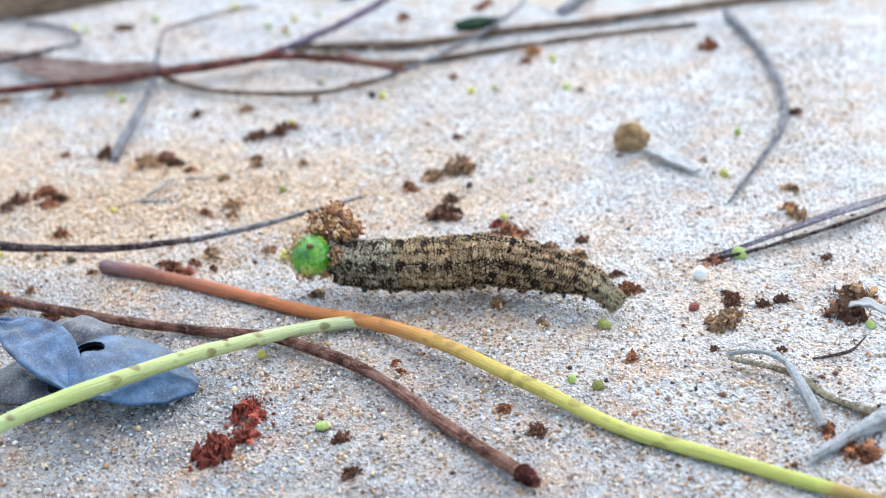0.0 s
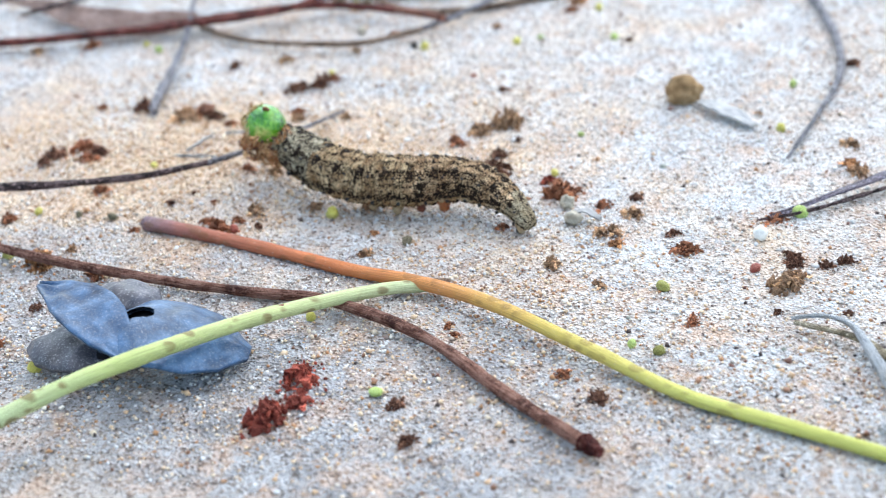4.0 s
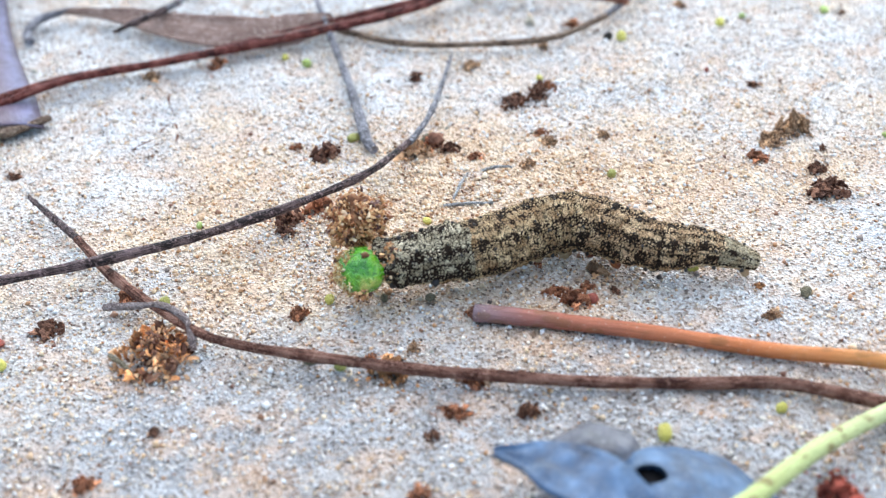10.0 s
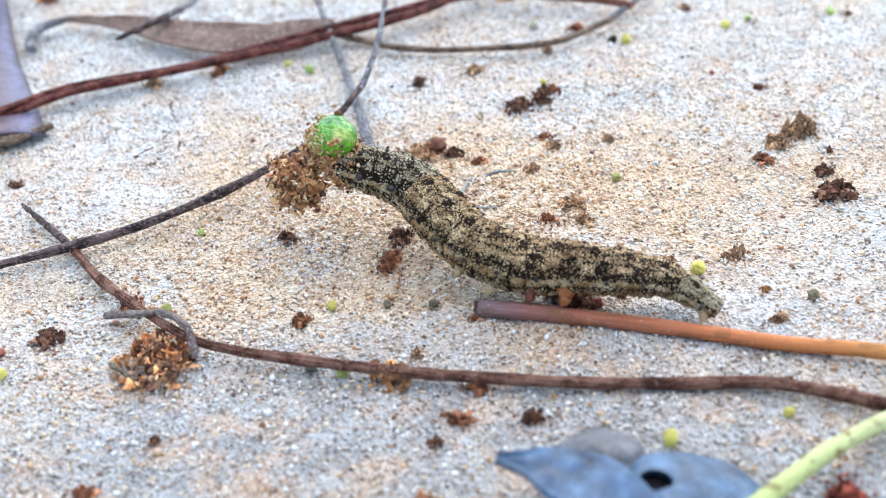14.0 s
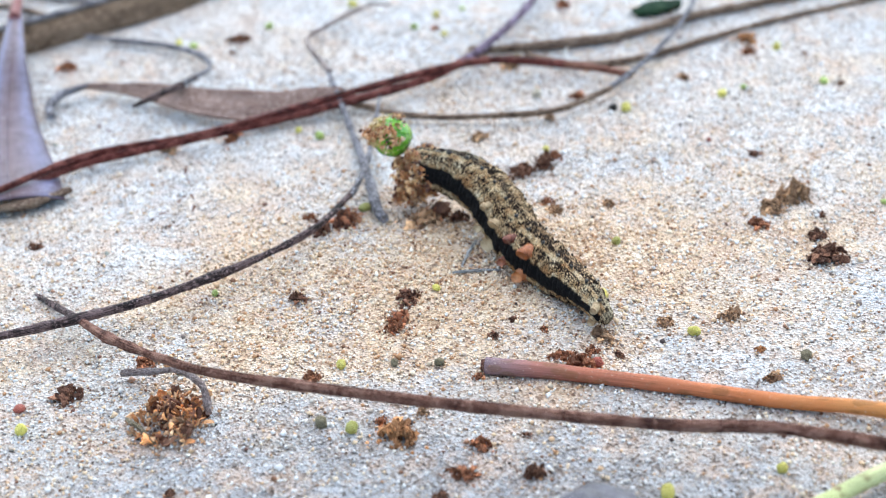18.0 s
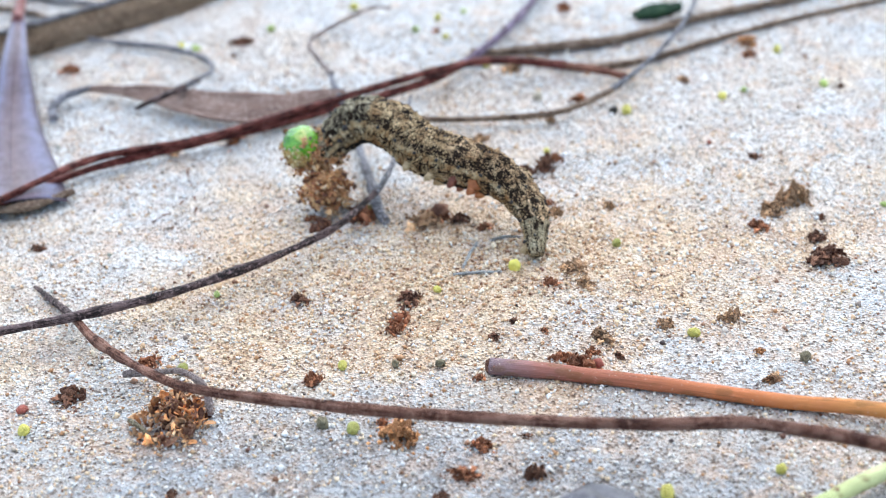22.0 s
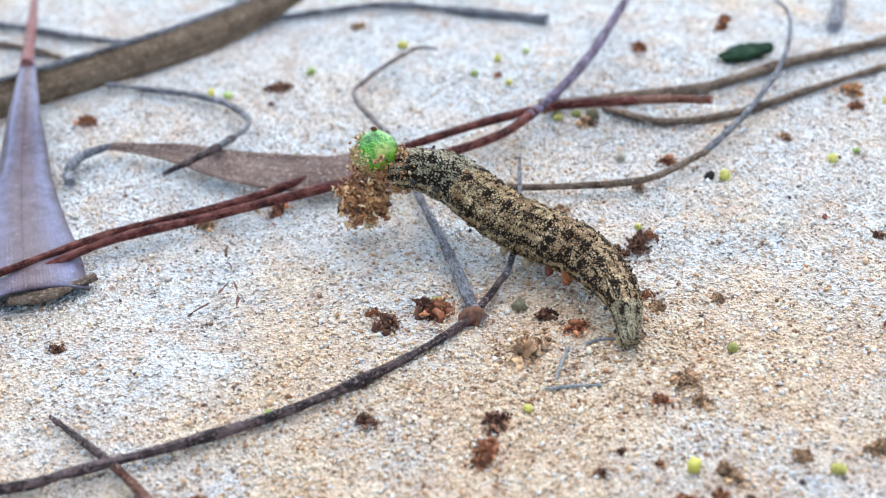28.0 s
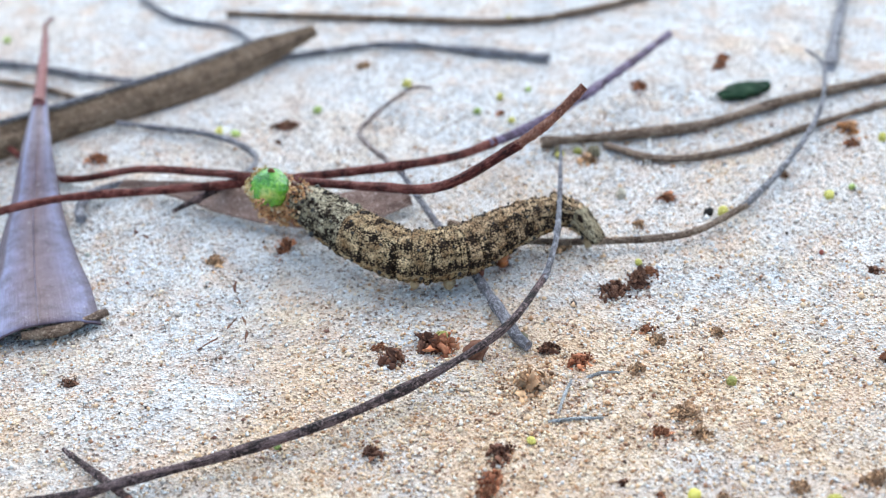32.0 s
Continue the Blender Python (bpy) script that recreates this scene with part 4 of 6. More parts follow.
lv = leaf("folded_leaf", [(-4.70, 3.20, 0.16), (-4.49, 2.05, 0.26), (-4.28, 0.99, 0.38), (-4.15, 0.17, 0.35), (-4.09, -0.32, 0.18), (-4.03, -0.77, 0.09), (-3.93, -1.29, 0.07), (-3.79, -1.84, 0.08), (-3.65, -2.37, 0.12)], [0.035, 0.04, 0.05, 0.06, 0.095, 0.15, 0.23, 0.33, 0.42, 0.45], LEAF_VEINED,
          "lavender-grey dry leaf folded like a tent, torn at its broad end", thick=0.02, curl=-0.22, seed=3, ripple=0.02, rings=64)
part("stalk", tube([(0.08, 0.20, 0.12), (0.02, 0.26, 0.10), (-0.03, 0.15, 0.06), (0.00, 0.00, 0.02), (0.22, -1.15, 0.12), (0.42, -2.21, 0.24)], [0.012, 0.034, 0.048, 0.058, 0.062, 0.064], rings=40, sides=10, seed=5), STALK_PINK, lv, "hooked pinkish red leaf stalk")
part("midrib", tube([(0.22, -1.15, 0.11), (0.42, -2.21, 0.23), (0.55, -3.03, 0.20), (0.61, -3.53, 0.03), (0.67, -3.97, -0.06), (0.78, -4.49, -0.08), (0.91, -5.04, -0.07), (1.05, -5.57, -0.03)], [0.012, 0.008, 0.006, 0.006, 0.005, 0.004], rings=40, sides=8, seed=6), LEAF_VEINED, lv)
part("torn_edge", tube([(0.91, -5.61, -0.11), (1.21, -5.54, -0.11), (1.52, -5.35, -0.11)], [0.05, 0.065, 0.045], rings=24, flat=0.7, seed=7, rough=0.12), TAN_BARK, lv, "tan rolled flap torn from the leaf base")
cl = leaf("curled_leaf", [(-3.69, -0.50, 0.05), (-3.62, -0.28, 0.09), (-3.35, -0.20, 0.12), (-2.8, -0.40, 0.12), (-2.25, -0.72, 0.13), (-1.5, -0.98, 0.14), (-0.80, -0.78, 0.12)], [0.03, 0.03, 0.05, 0.11, 0.15, 0.17, 0.18, 0.17, 0.08], LEAF_TAN,
          "narrow tan dry leaf with a hooked stalk", thick=0.025, curl=0.12, seed=9, twist=(20, 24), ripple=0.03)
part("stalk", tube([(0.03, -0.12, -0.03), (0.0, 0.0, 0.0), (0.08, 0.2, 0.04), (0.34, 0.31, 0.07)], [0.045, 0.042, 0.04, 0.03], rings=24, sides=10, seed=11), GREY_BARK, cl)
st = leaf("bark_strip", [(-6.8, -0.45, 0.15), (-5.6, 0.2, 0.15), (-4.65, 0.74, 0.15), (-3.67, 1.32, 0.16), (-2.9, 1.85, 0.16), (-2.2, 2.44, 0.17), (-1.74, 2.80, 0.2)], [0.16, 0.16, 0.16, 0.155, 0.15, 0.15, 0.17, 0.20, 0.15, 0.06], STRAP,
          "thick curved strip of dry brown bark", thick=0.05, curl=-0.25, seed=13, twist=(48, 52), ripple=0.03)
part("rim", tube([(0.1, 0.16, 0.13), (1.1, 0.73, 0.13), (2.05, 1.27, 0.13), (3.03, 1.85, 0.13), (3.8, 2.38, 0.12), (4.55, 2.98, 0.12)], [0.035, 0.035, 0.032, 0.03, 0.025, 0.015], rings=60, sides=8, seed=15, rough=0.15), GREY_BARK, st, "pale grey upper edge")
LEAF_PIVOT = (0.95, -6.9, 0.1)
slate_leaf = tagged(new("slate_leaf"), "slate-blue dry leaf of several lobes with a torn hole", "leaf")
slate_leaf.location = at(*LEAF_PIVOT)
for title, line, widths, tone, seed, more in (
        ("lobe", [(0.78, -6.98, 0.30), (1.05, -6.94, 0.36), (1.38, -6.88, 0.27), (1.62, -6.84, 0.14), (1.76, -6.82, 0.06)], [0.20, 0.34, 0.40, 0.41, 0.37, 0.28, 0.08], LEAF_BLUE, 17, {"hole": (0.22, -0.26, 0.11, 0.27), "curl": -0.16, "rings": 100, "across": 44}),
        # Added dark sheet below the hole, in place of the shade there.
        ("lining", [(0.74, -6.96, 0.22), (1.05, -6.90, 0.29), (1.38, -6.87, 0.20), (1.60, -6.85, 0.08)], [0.20, 0.32, 0.34, 0.28, 0.10], LEAF_SHADE, 22, {"curl": -0.1}),
        ("wing", [(0.16, -6.64, 0.42), (0.38, -6.75, 0.44), (0.60, -6.89, 0.44), (0.84, -7.08, 0.39), (1.04, -7.28, 0.29)], [0.02, 0.11, 0.18, 0.22, 0.21, 0.15, 0.03], LEAF_BLUE, 18, {"curl": 0.14}),
        ("lobe", [(0.18, -6.93, 0.12), (0.36, -6.97, 0.20), (0.62, -7.00, 0.22), (0.86, -7.04, 0.18), (1.0, -7.06, 0.10)], [0.08, 0.22, 0.28, 0.29, 0.25, 0.10], LEAF_GREY, 19, {"curl": -0.22}),
        ("scrap", [(0.46, -6.58, 0.30), (0.68, -6.55, 0.36), (0.88, -6.55, 0.34), (1.04, -6.60, 0.24)], [0.08, 0.18, 0.20, 0.17, 0.06], LEAF_GREY, 21, {"curl": -0.25})):
    part(title, blade([tuple(np.subtract(p, LEAF_PIVOT)) for p in line], widths, thick=0.03, seed=seed, ripple=0.035, **more), tone, slate_leaf, "grey-brown curled lobe" if tone is LEAF_GREY else "black inner layer painted as the deep shade in the hole" if tone is LEAF_SHADE else "")
leaf("husk_flake", [(3.76, -4.64, 0.03), (3.88, -4.69, 0.07), (4.00, -4.75, 0.03)], [0.015, 0.04, 0.015], GREYPALE, "small white flake of husk", "flake", thick=0.015, curl=0.3, seed=31, rings=14, across=6)
leaf("husk_flake", [(6.32, -5.35, 0.06), (6.46, -5.40, 0.12), (6.60, -5.48, 0.08)], [0.02, 0.05, 0.02], GREYPALE, "pale flake stuck in a dark clump", "flake", thick=0.015, curl=0.3, seed=32, rings=14, across=6)
LIME_PIVOT = (2.0, -6.3, 0.1)
lime_stalk = carried_twig("leaf_stalk", LIME_PIVOT, [
    ([(2.81, -5.81, 0.05), (2.41, -5.96, 0.07), (1.81, -6.62, 0.24), (1.37, -7.26, 0.38), (1.10, -7.60, 0.42), (0.82, -7.87, 0.40), (0.35, -8.19, 0.25)], [0.046, 0.05, 0.053, 0.055, 0.057, 0.058, 0.06], LIME),
    ([(2.79, -5.82, 0.05), (2.86, -5.79, 0.05), (2.93, -5.76, 0.05)], [0.046, 0.05, 0.03], TAN_BARK)],
    "lime green leaf stalk with brown flecks", ("stem", "cut_end"), (2, 41), rings=80, rough=0.025)
tagged(lime_stalk, category="stalk")
LIME_LINE = spline([(2.81, -5.81, 0.05), (2.41, -5.96, 0.07), (1.81, -6.62, 0.24), (1.37, -7.26, 0.38), (1.10, -7.60, 0.42), (0.82, -7.87, 0.40), (0.35, -8.19, 0.25)], 201)
for along, size, tip in ((0.339, 0.016, 0), (0.459, 0.019, 20), (0.535, 0.016, 0), (0.55, 0.013, 30), (0.62, 0.012, 10), (0.631, 0.011, -10), (0.753, 0.012, 25)):
    i = round(200 * along)
    run = Vector(LIME_LINE[i + 1] - LIME_LINE[i - 1]).normalized()
    out = Matrix.Rotation(radians(tip), 3, run) @ run.cross(Vector((0, 0, 1))).cross(run).normalized()
    mid = Vector(LIME_LINE[i]) + out * 0.045 - Vector(LIME_PIVOT)
    bm = bmesh.new()
    lump(bm, (0, 0, 0), size, along * 90, 0.7, 2)
    for v in bm.verts:
        v.co = mid + run * (2.0 * v.co.x) + run.cross(out) * (0.8 * v.co.y) + out * (0.45 * v.co.z)
    part("fleck", bm, BROWN_BARK, lime_stalk, "small sunken brown scar")
nl = leaf("narrow_leaf", [(5.30, -4.60, 0.03), (5.55, -4.43, 0.04), (5.94, -4.17, 0.08), (6.30, -3.92, 0.11), (6.66, -3.60, 0.09), (6.98, -3.28, 0.05)], [0.005, 0.014, 0.045, 0.065, 0.07, 0.045, 0.01], LEAF_TAUPE, "narrow mauve-grey dry leaf with a dark edge", thick=0.02, curl=0.12, seed=23, twist=(-18, -12))
part("dark_edge", tube([(-0.10, -0.06, -0.01), (0.28, 0.10, 0.0), (0.69, 0.36, 0.01), (1.06, 0.60, 0.03), (1.42, 0.93, 0.01), (1.72, 1.33, 0.0)], [0.008, 0.016, 0.018, 0.018, 0.014, 0.016], rings=50, sides=8, seed=52, rough=0.2), BLACK_BARK, nl, "dark brown rolled leaf edge")
leaf("narrow_leaf", [(2.2, 0.92, 0.05), (2.45, 1.0, 0.09), (2.72, 1.09, 0.05)], [0.05, 0.13, 0.12, 0.04], LEAF_DARK, "small dark green leaf on the ground", thick=0.05, curl=-0.35, seed=25)
leaf("pale_flake", [(4.66, -2.5, 0.04), (4.9, -2.72, 0.05), (5.15, -2.98, 0.03)], [0.05, 0.10, 0.04], GREYPALE, "thin grey flake leaning on a stone", category="flake", thick=0.02, curl=0.1, seed=27)
bm = bmesh.new()
lump(bm, (0, 0, 0.10), 0.15, 4.4, 0.35, 4, (1.1, 1.0, 0.95))
stone = link("stone", bm, STONE)
stone.location = at(4.5, -2.37, float(height(4.5, -2.37)))
tagged(stone, "small rounded brown stone on the sand", "stone")
bm = bmesh.new()
lump(bm, (0, 0, 0.05), 0.07, 2.1, 0.12, 4, (1.0, 0.75, 0.8))
white = link("white_seed", bm, WHITE_SEED)
white.location = at(5.23, -4.87, float(height(5.23, -4.87)))
tagged(white, "smooth white seed on the sand", "seed")


# ---- loose debris ----
SHAPES = {}


def debris_mesh(tone, kind, k):
    key = (tone, kind, k)
    if key not in SHAPES:
        bm = bmesh.new()
        r = random.Random(31 * k + len(kind))
        if kind == "seed":
            lump(bm, (0, 0, 0.75), 0.95, k + 1.7, 0.16, 3, (1.1, 0.95, 0.8))
        elif kind == "pebble":
            lump(bm, (0, 0, 0.6), 0.85, k + 5.2, 0.45, 3, (1.1, 0.9, 0.75))
        else:
            for i in range(26):
                a, d = r.uniform(0, 6.3), r.uniform(0.0, 0.85)
                lump(bm, (d * math.cos(a), d * math.sin(a) * 0.7, r.uniform(0.05, 0.8 - 0.6 * d)), r.uniform(0.09, 0.24), 7 * k + i + 0.5, 1.2, 2, (1.4, 0.9, 0.6))
            for i in range(24):
                a, d = r.uniform(0, 6.3), r.uniform(0.1, 0.95)
                flake(bm, (d * math.cos(a), d * math.sin(a) * 0.7, r.uniform(0.05, 0.85 - 0.55 * d)), r.uniform(0.07, 0.17), 100 * k + i, 1.3)
            for i in range(70 if tone == "crimson" else 8):
                a, d = r.uniform(0, 6.3), r.uniform(0.1, 1.0)
                flake(bm, (d * math.cos(a), d * math.sin(a) * 0.8, r.uniform(0.2, 1.0 - 0.5 * d)), r.uniform(0.10, 0.18), 300 * k + i, 0.25)
            for i in range(60):
                a, d = r.uniform(0, 6.3), abs(r.gauss(0.6, 0.5))
                lump(bm, (d * math.cos(a), d * math.sin(a) * 0.8, 0.12 + max(0, 0.5 - 0.6 * d)), r.uniform(0.035, 0.09), 9 * k + i + 0.3, 0.8, 1)
        me = bpy.data.meshes.new(kind)
        bm.to_mesh(me)
        bm.free()
        if kind != "scrap":
            me.shade_smooth()
        me.materials.append(TONES[tone])
        SHAPES[key] = me
    return SHAPES[key]


WORDS = {"dark": "crumpled dark brown scrap of dry plant", "rust": "crumbly rust-red scrap of dry plant", "crimson": "fluffy crimson tuft of dry plant", "tan": "tan crumb of dry plant and sand",
         "orange": "curled orange-brown dry husk", "grey": "small grey-brown pebble on sand", "cream": "pale cream husk crumb on sand", "black": "shiny black bead-like seed on sand", "seed_y": "tiny yellow seed on the sand", "seed_g": "tiny bright green seed on the sand",
         "seed_o": "tiny olive green seed on the sand", "red": "tiny red seed on the sand"}
SERIAL = [0]


def debris(x, y, r, tone):
    SERIAL[0] += 1
    k = SERIAL[0] % 5
    small = tone.startswith("seed") or tone == "red"
    kind = "seed" if small else "pebble" if tone in ("grey", "cream", "black") else "scrap"
    ob = new({"seed": "seed", "pebble": "pebble", "scrap": "plant_scrap"}[kind], debris_mesh(tone, kind, k))
    h = random.Random(SERIAL[0])
    ob.location = at(x, y, float(height(x, y)) - 0.12 * r)
    ob.rotation_euler = (0, 0, h.uniform(0, 6.28))
    s = r * U * (0.80 if small else 1.0)
    ob.scale = (s * h.uniform(0.85, 1.2), s * h.uniform(0.8, 1.1), s * h.uniform(0.8, 1.1))
    label = WORDS[tone]
    tagged(ob, label, "seed" if small else "pebble" if kind == "pebble" else "debris", {"seed": "seeds on the sand", "pebble": "crumbs on the sand", "scrap": "dry scraps on the sand"}[kind])


def dry_clump(x, y, r):
    """A matted tuft of brown fibres and crumbs."""
    base = tagged(new("dry_clump"), "matted brown and orange tuft of dry plant fibres", "debris")
    base.location = at(x, y, float(height(x, y)))
    h = random.Random(77)
    for title, tone, count, wide in (("dark_fibre", "dark", 90, 0.8), ("rust_fibre", "orange", 110, 0.95), ("tan_crumb", "tan", 170, 1.15)):
        bm = bmesh.new()
        for i in range(count):
            a, d = h.uniform(0, 6.3), h.random() ** 0.7 * wide
            top = max(0.05, 0.75 - 0.5 * d)
            q = (r * d * math.cos(a), r * d * math.sin(a) * 1.15, r * h.uniform(0.02, top))
            if title == "tan_crumb" or i % 3 == 0:
                lump(bm, q, r * h.uniform(0.02, 0.075 if title == "tan_crumb" else 0.13), i + 0.4, 1.4, 1 if title == "tan_crumb" else 2, (1.3, 0.9, 0.8))
            else:
                flake(bm, q, r * h.uniform(0.08, 0.20), 40 + i, 1.1)
        tagged(part(title, bm, TONES[tone], base, smooth=False), kind="stuff")
    part("straw", tube([(-0.30 * 1.0, -0.05, 0.10), (-0.20, -0.14, 0.09), (-0.10, -0.24, 0.04)], [0.014, 0.020, 0.010], rings=20, seed=50), HUSK_TAN, base, "pale dusty bit of straw")


debris(-0.05, -4.01, 0.04, "seed_y")
debris(1.79, -4.75, 0.06, "seed_y")
debris(-0.76, -4.88, 0.05, "seed_y")
debris(-2.94, -5.39, 0.07, "seed_y")
debris(1.81, -1.20, 0.06, "seed_y")
debris(2.74, -1.03, 0.06, "seed_y")
debris(-1.24, -1.22, 0.05, "seed_y")
debris(1.31, -6.45, 0.07, "seed_y")
debris(2.06, -6.28, 0.05, "seed_y")
debris(-1.76, -3.87, 0.04, "seed_g")
debris(2.97, -0.91, 0.04, "seed_g")
debris(-1.04, -1.38, 0.06, "seed_g")
debris(3.73, -0.92, 0.05, "seed_g")
debris(-1.92, -4.80, 0.06, "seed_o")
debris(-0.67, -5.61, 0.07, "seed_o")
debris(-1.11, -4.01, 0.10, "dark")
debris(2.99, -3.87, 0.18, "dark")
debris(0.73, -2.24, 0.17, "dark")
debris(0.97, -2.12, 0.17, "dark")
debris(0.34, -4.64, 0.05, "dark")
debris(-2.68, -5.01, 0.14, "dark")
debris(0.51, -6.16, 0.10, "dark")
debris(-3.35, -2.93, 0.07, "dark")
debris(3.11, -3.26, 0.05, "dark")
debris(2.80, -2.18, 0.07, "dark")
debris(-0.08, -1.71, 0.10, "dark")
debris(0.42, -1.56, 0.10, "tan")
debris(1.60, -4.59, 0.10, "tan")
debris(2.10, -4.58, 0.13, "tan")
debris(2.23, -5.33, 0.09, "tan")
debris(1.42, -2.89, 0.08, "tan")
debris(2.96, -2.94, 0.20, "tan")
debris(2.76, -3.10, 0.15, "tan")
debris(-0.37, -4.47, 0.10, "rust")
debris(1.40, -0.84, 0.09, "rust")
debris(2.57, -3.33, 0.10, "rust")
debris(-0.97, -5.02, 0.10, "rust")
debris(-2.17, -4.67, 0.12, "rust")
debris(-0.48, -5.54, 0.08, "rust")
debris(0.05, -6.11, 0.11, "rust")
debris(0.93, -5.04, 0.15, "rust")
debris(1.03, -4.90, 0.09, "rust")
debris(0.79, -4.93, 0.10, "rust")
debris(0.82, -4.00, 0.09, "rust")
debris(0.72, -4.60, 0.05, "rust")
debris(-0.36, -5.72, 0.18, "orange")
debris(2.51, -5.11, 0.05, "grey")
debris(-0.38, -4.90, 0.04, "grey")
debris(-0.06, -4.93, 0.045, "grey")
debris(-0.88, -5.52, 0.06, "grey")
debris(-1.83, -6.12, 0.06, "dark")
debris(2.92, -7.25, 0.09, "dark")
debris(3.09, -7.60, 0.08, "dark")
debris(4.23, -7.03, 0.12, "dark")
debris(4.57, -4.84, 0.07, "dark")
debris(6.32, -5.36, 0.20, "dark")
debris(5.84, -5.87, 0.05, "dark")
debris(5.37, -5.90, 0.05, "dark")
debris(6.21, -4.49, 0.08, "dark")
debris(1.22, -4.94, 0.05, "dark")
debris(6.04, -1.47, 0.10, "dark")
debris(4.24, -4.29, 0.08, "dark")
debris(5.48, -5.25, 0.10, "dark")
debris(5.71, -5.25, 0.08, "dark")
debris(0.49, -5.78, 0.05, "dark")
debris(0.97, -2.95, 0.10, "tan")
debris(0.77, -3.30, 0.08, "tan")
debris(1.09, -4.01, 0.09, "tan")
debris(-0.19, -5.46, 0.08, "tan")
debris(4.23, -4.57, 0.12, "tan")
debris(4.12, -4.85, 0.10, "tan")
debris(5.42, -5.54, 0.16, "tan")
debris(5.99, -3.74, 0.13, "tan")
debris(5.19, -2.64, 0.07, "tan")
debris(6.41, -5.10, 0.20, "tan")
debris(4.08, -5.62, 0.08, "tan")
debris(3.70, -5.38, 0.10, "tan")
debris(3.62, -4.23, 0.20, "rust")
debris(3.98, -4.45, 0.13, "rust")
debris(2.22, -7.06, 0.17, "crimson")
debris(2.26, -7.29, 0.12, "crimson")
debris(2.11, -7.50, 0.19, "crimson")
debris(4.70, -5.09, 0.13, "rust")
debris(4.79, -6.06, 0.10, "rust")
debris(3.09, -6.29, 0.06, "rust")
debris(3.96, -6.80, 0.08, "rust")
debris(5.16, 0.35, 0.16, "rust")
debris(3.19, -0.13, 0.10, "rust")
debris(5.33, -4.58, 0.13, "rust")
debris(6.22, -7.05, 0.14, "rust")
debris(3.52, -3.89, 0.05, "seed_y")
debris(5.38, -2.98, 0.06, "seed_y")
debris(2.76, -7.14, 0.06, "seed_g")
debris(4.39, -6.40, 0.05, "seed_g")
debris(5.53, -4.50, 0.07, "seed_g")
debris(3.65, -3.13, 0.04, "seed_g")
debris(5.49, -2.02, 0.05, "seed_g")
debris(-2.45, 0.88, 0.06, "seed_g")
debris(4.58, -6.46, 0.06, "seed_o")
debris(4.55, -5.65, 0.07, "seed_o")
debris(1.40, -3.49, 0.05, "seed_o")
debris(2.37, 1.70, 0.10, "rust")
debris(-3.53, 1.86, 0.10, "rust")
debris(-3.72, 0.57, 0.13, "rust")
debris(0.10, 0.96, 0.06, "rust")
debris(-1.86, -1.28, 0.12, "rust")
debris(1.49, 1.33, 0.10, "rust")
debris(-1.25, 2.30, 0.10, "tan")
debris(-2.43, -1.42, 0.12, "tan")
debris(0.81, -0.09, 0.12, "tan")
debris(1.09, -1.27, 0.08, "tan")
debris(0.17, -2.97, 0.10, "dark")
debris(-1.99, 0.99, 0.15, "dark")
debris(-2.03, 0.66, 0.06, "dark")
debris(2.46, -0.63, 0.06, "dark")
debris(-2.32, 2.50, 0.10, "dark")
debris(0.12, 1.31, 0.06, "seed_y")
debris(0.19, 0.74, 0.06, "seed_y")
debris(-0.79, 1.76, 0.07, "seed_y")
debris(-2.61, 0.90, 0.07, "seed_y")
debris(1.00, -1.86, 0.04, "seed_y")
debris(0.35, 3.17, 0.06, "seed_y")
debris(0.57, 0.03, 0.06, "seed_y")
debris(-0.12, 1.02, 0.05, "seed_g")
debris(0.41, 1.44, 0.04, "seed_g")
debris(-1.68, 1.27, 0.06, "seed_g")
debris(-5.24, 3.58, 0.06, "seed_g")
debris(-0.61, -2.72, 0.07, "seed_o")
debris(2.45, -1.89, 0.03, "red")
debris(0.50, -4.46, 0.05, "dark")
debris(1.13, -4.71, 0.12, "tan")
debris(0.18, -5.85, 0.09, "rust")
debris(0.26, -7.09, 0.06, "seed_y")
debris(-2.20, -6.57, 0.12, "rust")
debris(-0.20, -6.82, 0.10, "rust")
debris(0.20, -5.12, 0.06, "rust")
debris(-0.10, -6.32, 0.07, "dark")
debris(-0.01, -2.85, 0.07, "grey")
debris(1.05, -2.00, 0.10, "rust")
debris(4.01, -4.90, 0.10, "tan")
debris(4.14, -5.03, 0.09, "orange")
debris(3.49, -4.04, 0.09, "crimson")
debris(5.47, -5.13, 0.10, "dark")
debris(5.51, -5.42, 0.10, "tan")
debris(5.95, -3.20, 0.10, "tan")
debris(5.96, -3.59, 0.11, "orange")
debris(2.98, -3.56, 0.10, "dark")
debris(1.03, -3.82, 0.13, "tan")
debris(0.91, -2.78, 0.10, "rust")
debris(6.48, -5.51, 0.05, "seed_g")
debris(5.20, -5.33, 0.05, "red")
debris(5.85, -5.17, 0.08, "dark")
debris(2.21, -4.99, 0.06, "orange")
debris(6.11, -6.86, 0.10, "rust")
debris(6.34, -7.09, 0.12, "rust")
debris(3.14, -6.39, 0.05, "rust")
debris(3.88, -0.96, 0.05, "dark")
debris(-3.01, -5.13, 0.05, "red")
debris(1.05, -5.05, 0.05, "red")
debris(2.43, 1.86, 0.10, "rust")
debris(0.36, -3.12, 0.08, "rust")
debris(-1.07, -2.79, 0.07, "rust")
debris(3.70, -4.46, 0.08, "cream")
debris(3.78, -4.71, 0.09, "cream")
debris(3.23, -4.83, 0.07, "rust")
debris(3.38, -4.88, 0.05, "black")
debris(1.69, -1.17, 0.05, "black")
debris(0.57, 0.08, 0.07, "grey")
debris(0.74, 0.08, 0.06, "seed_o")
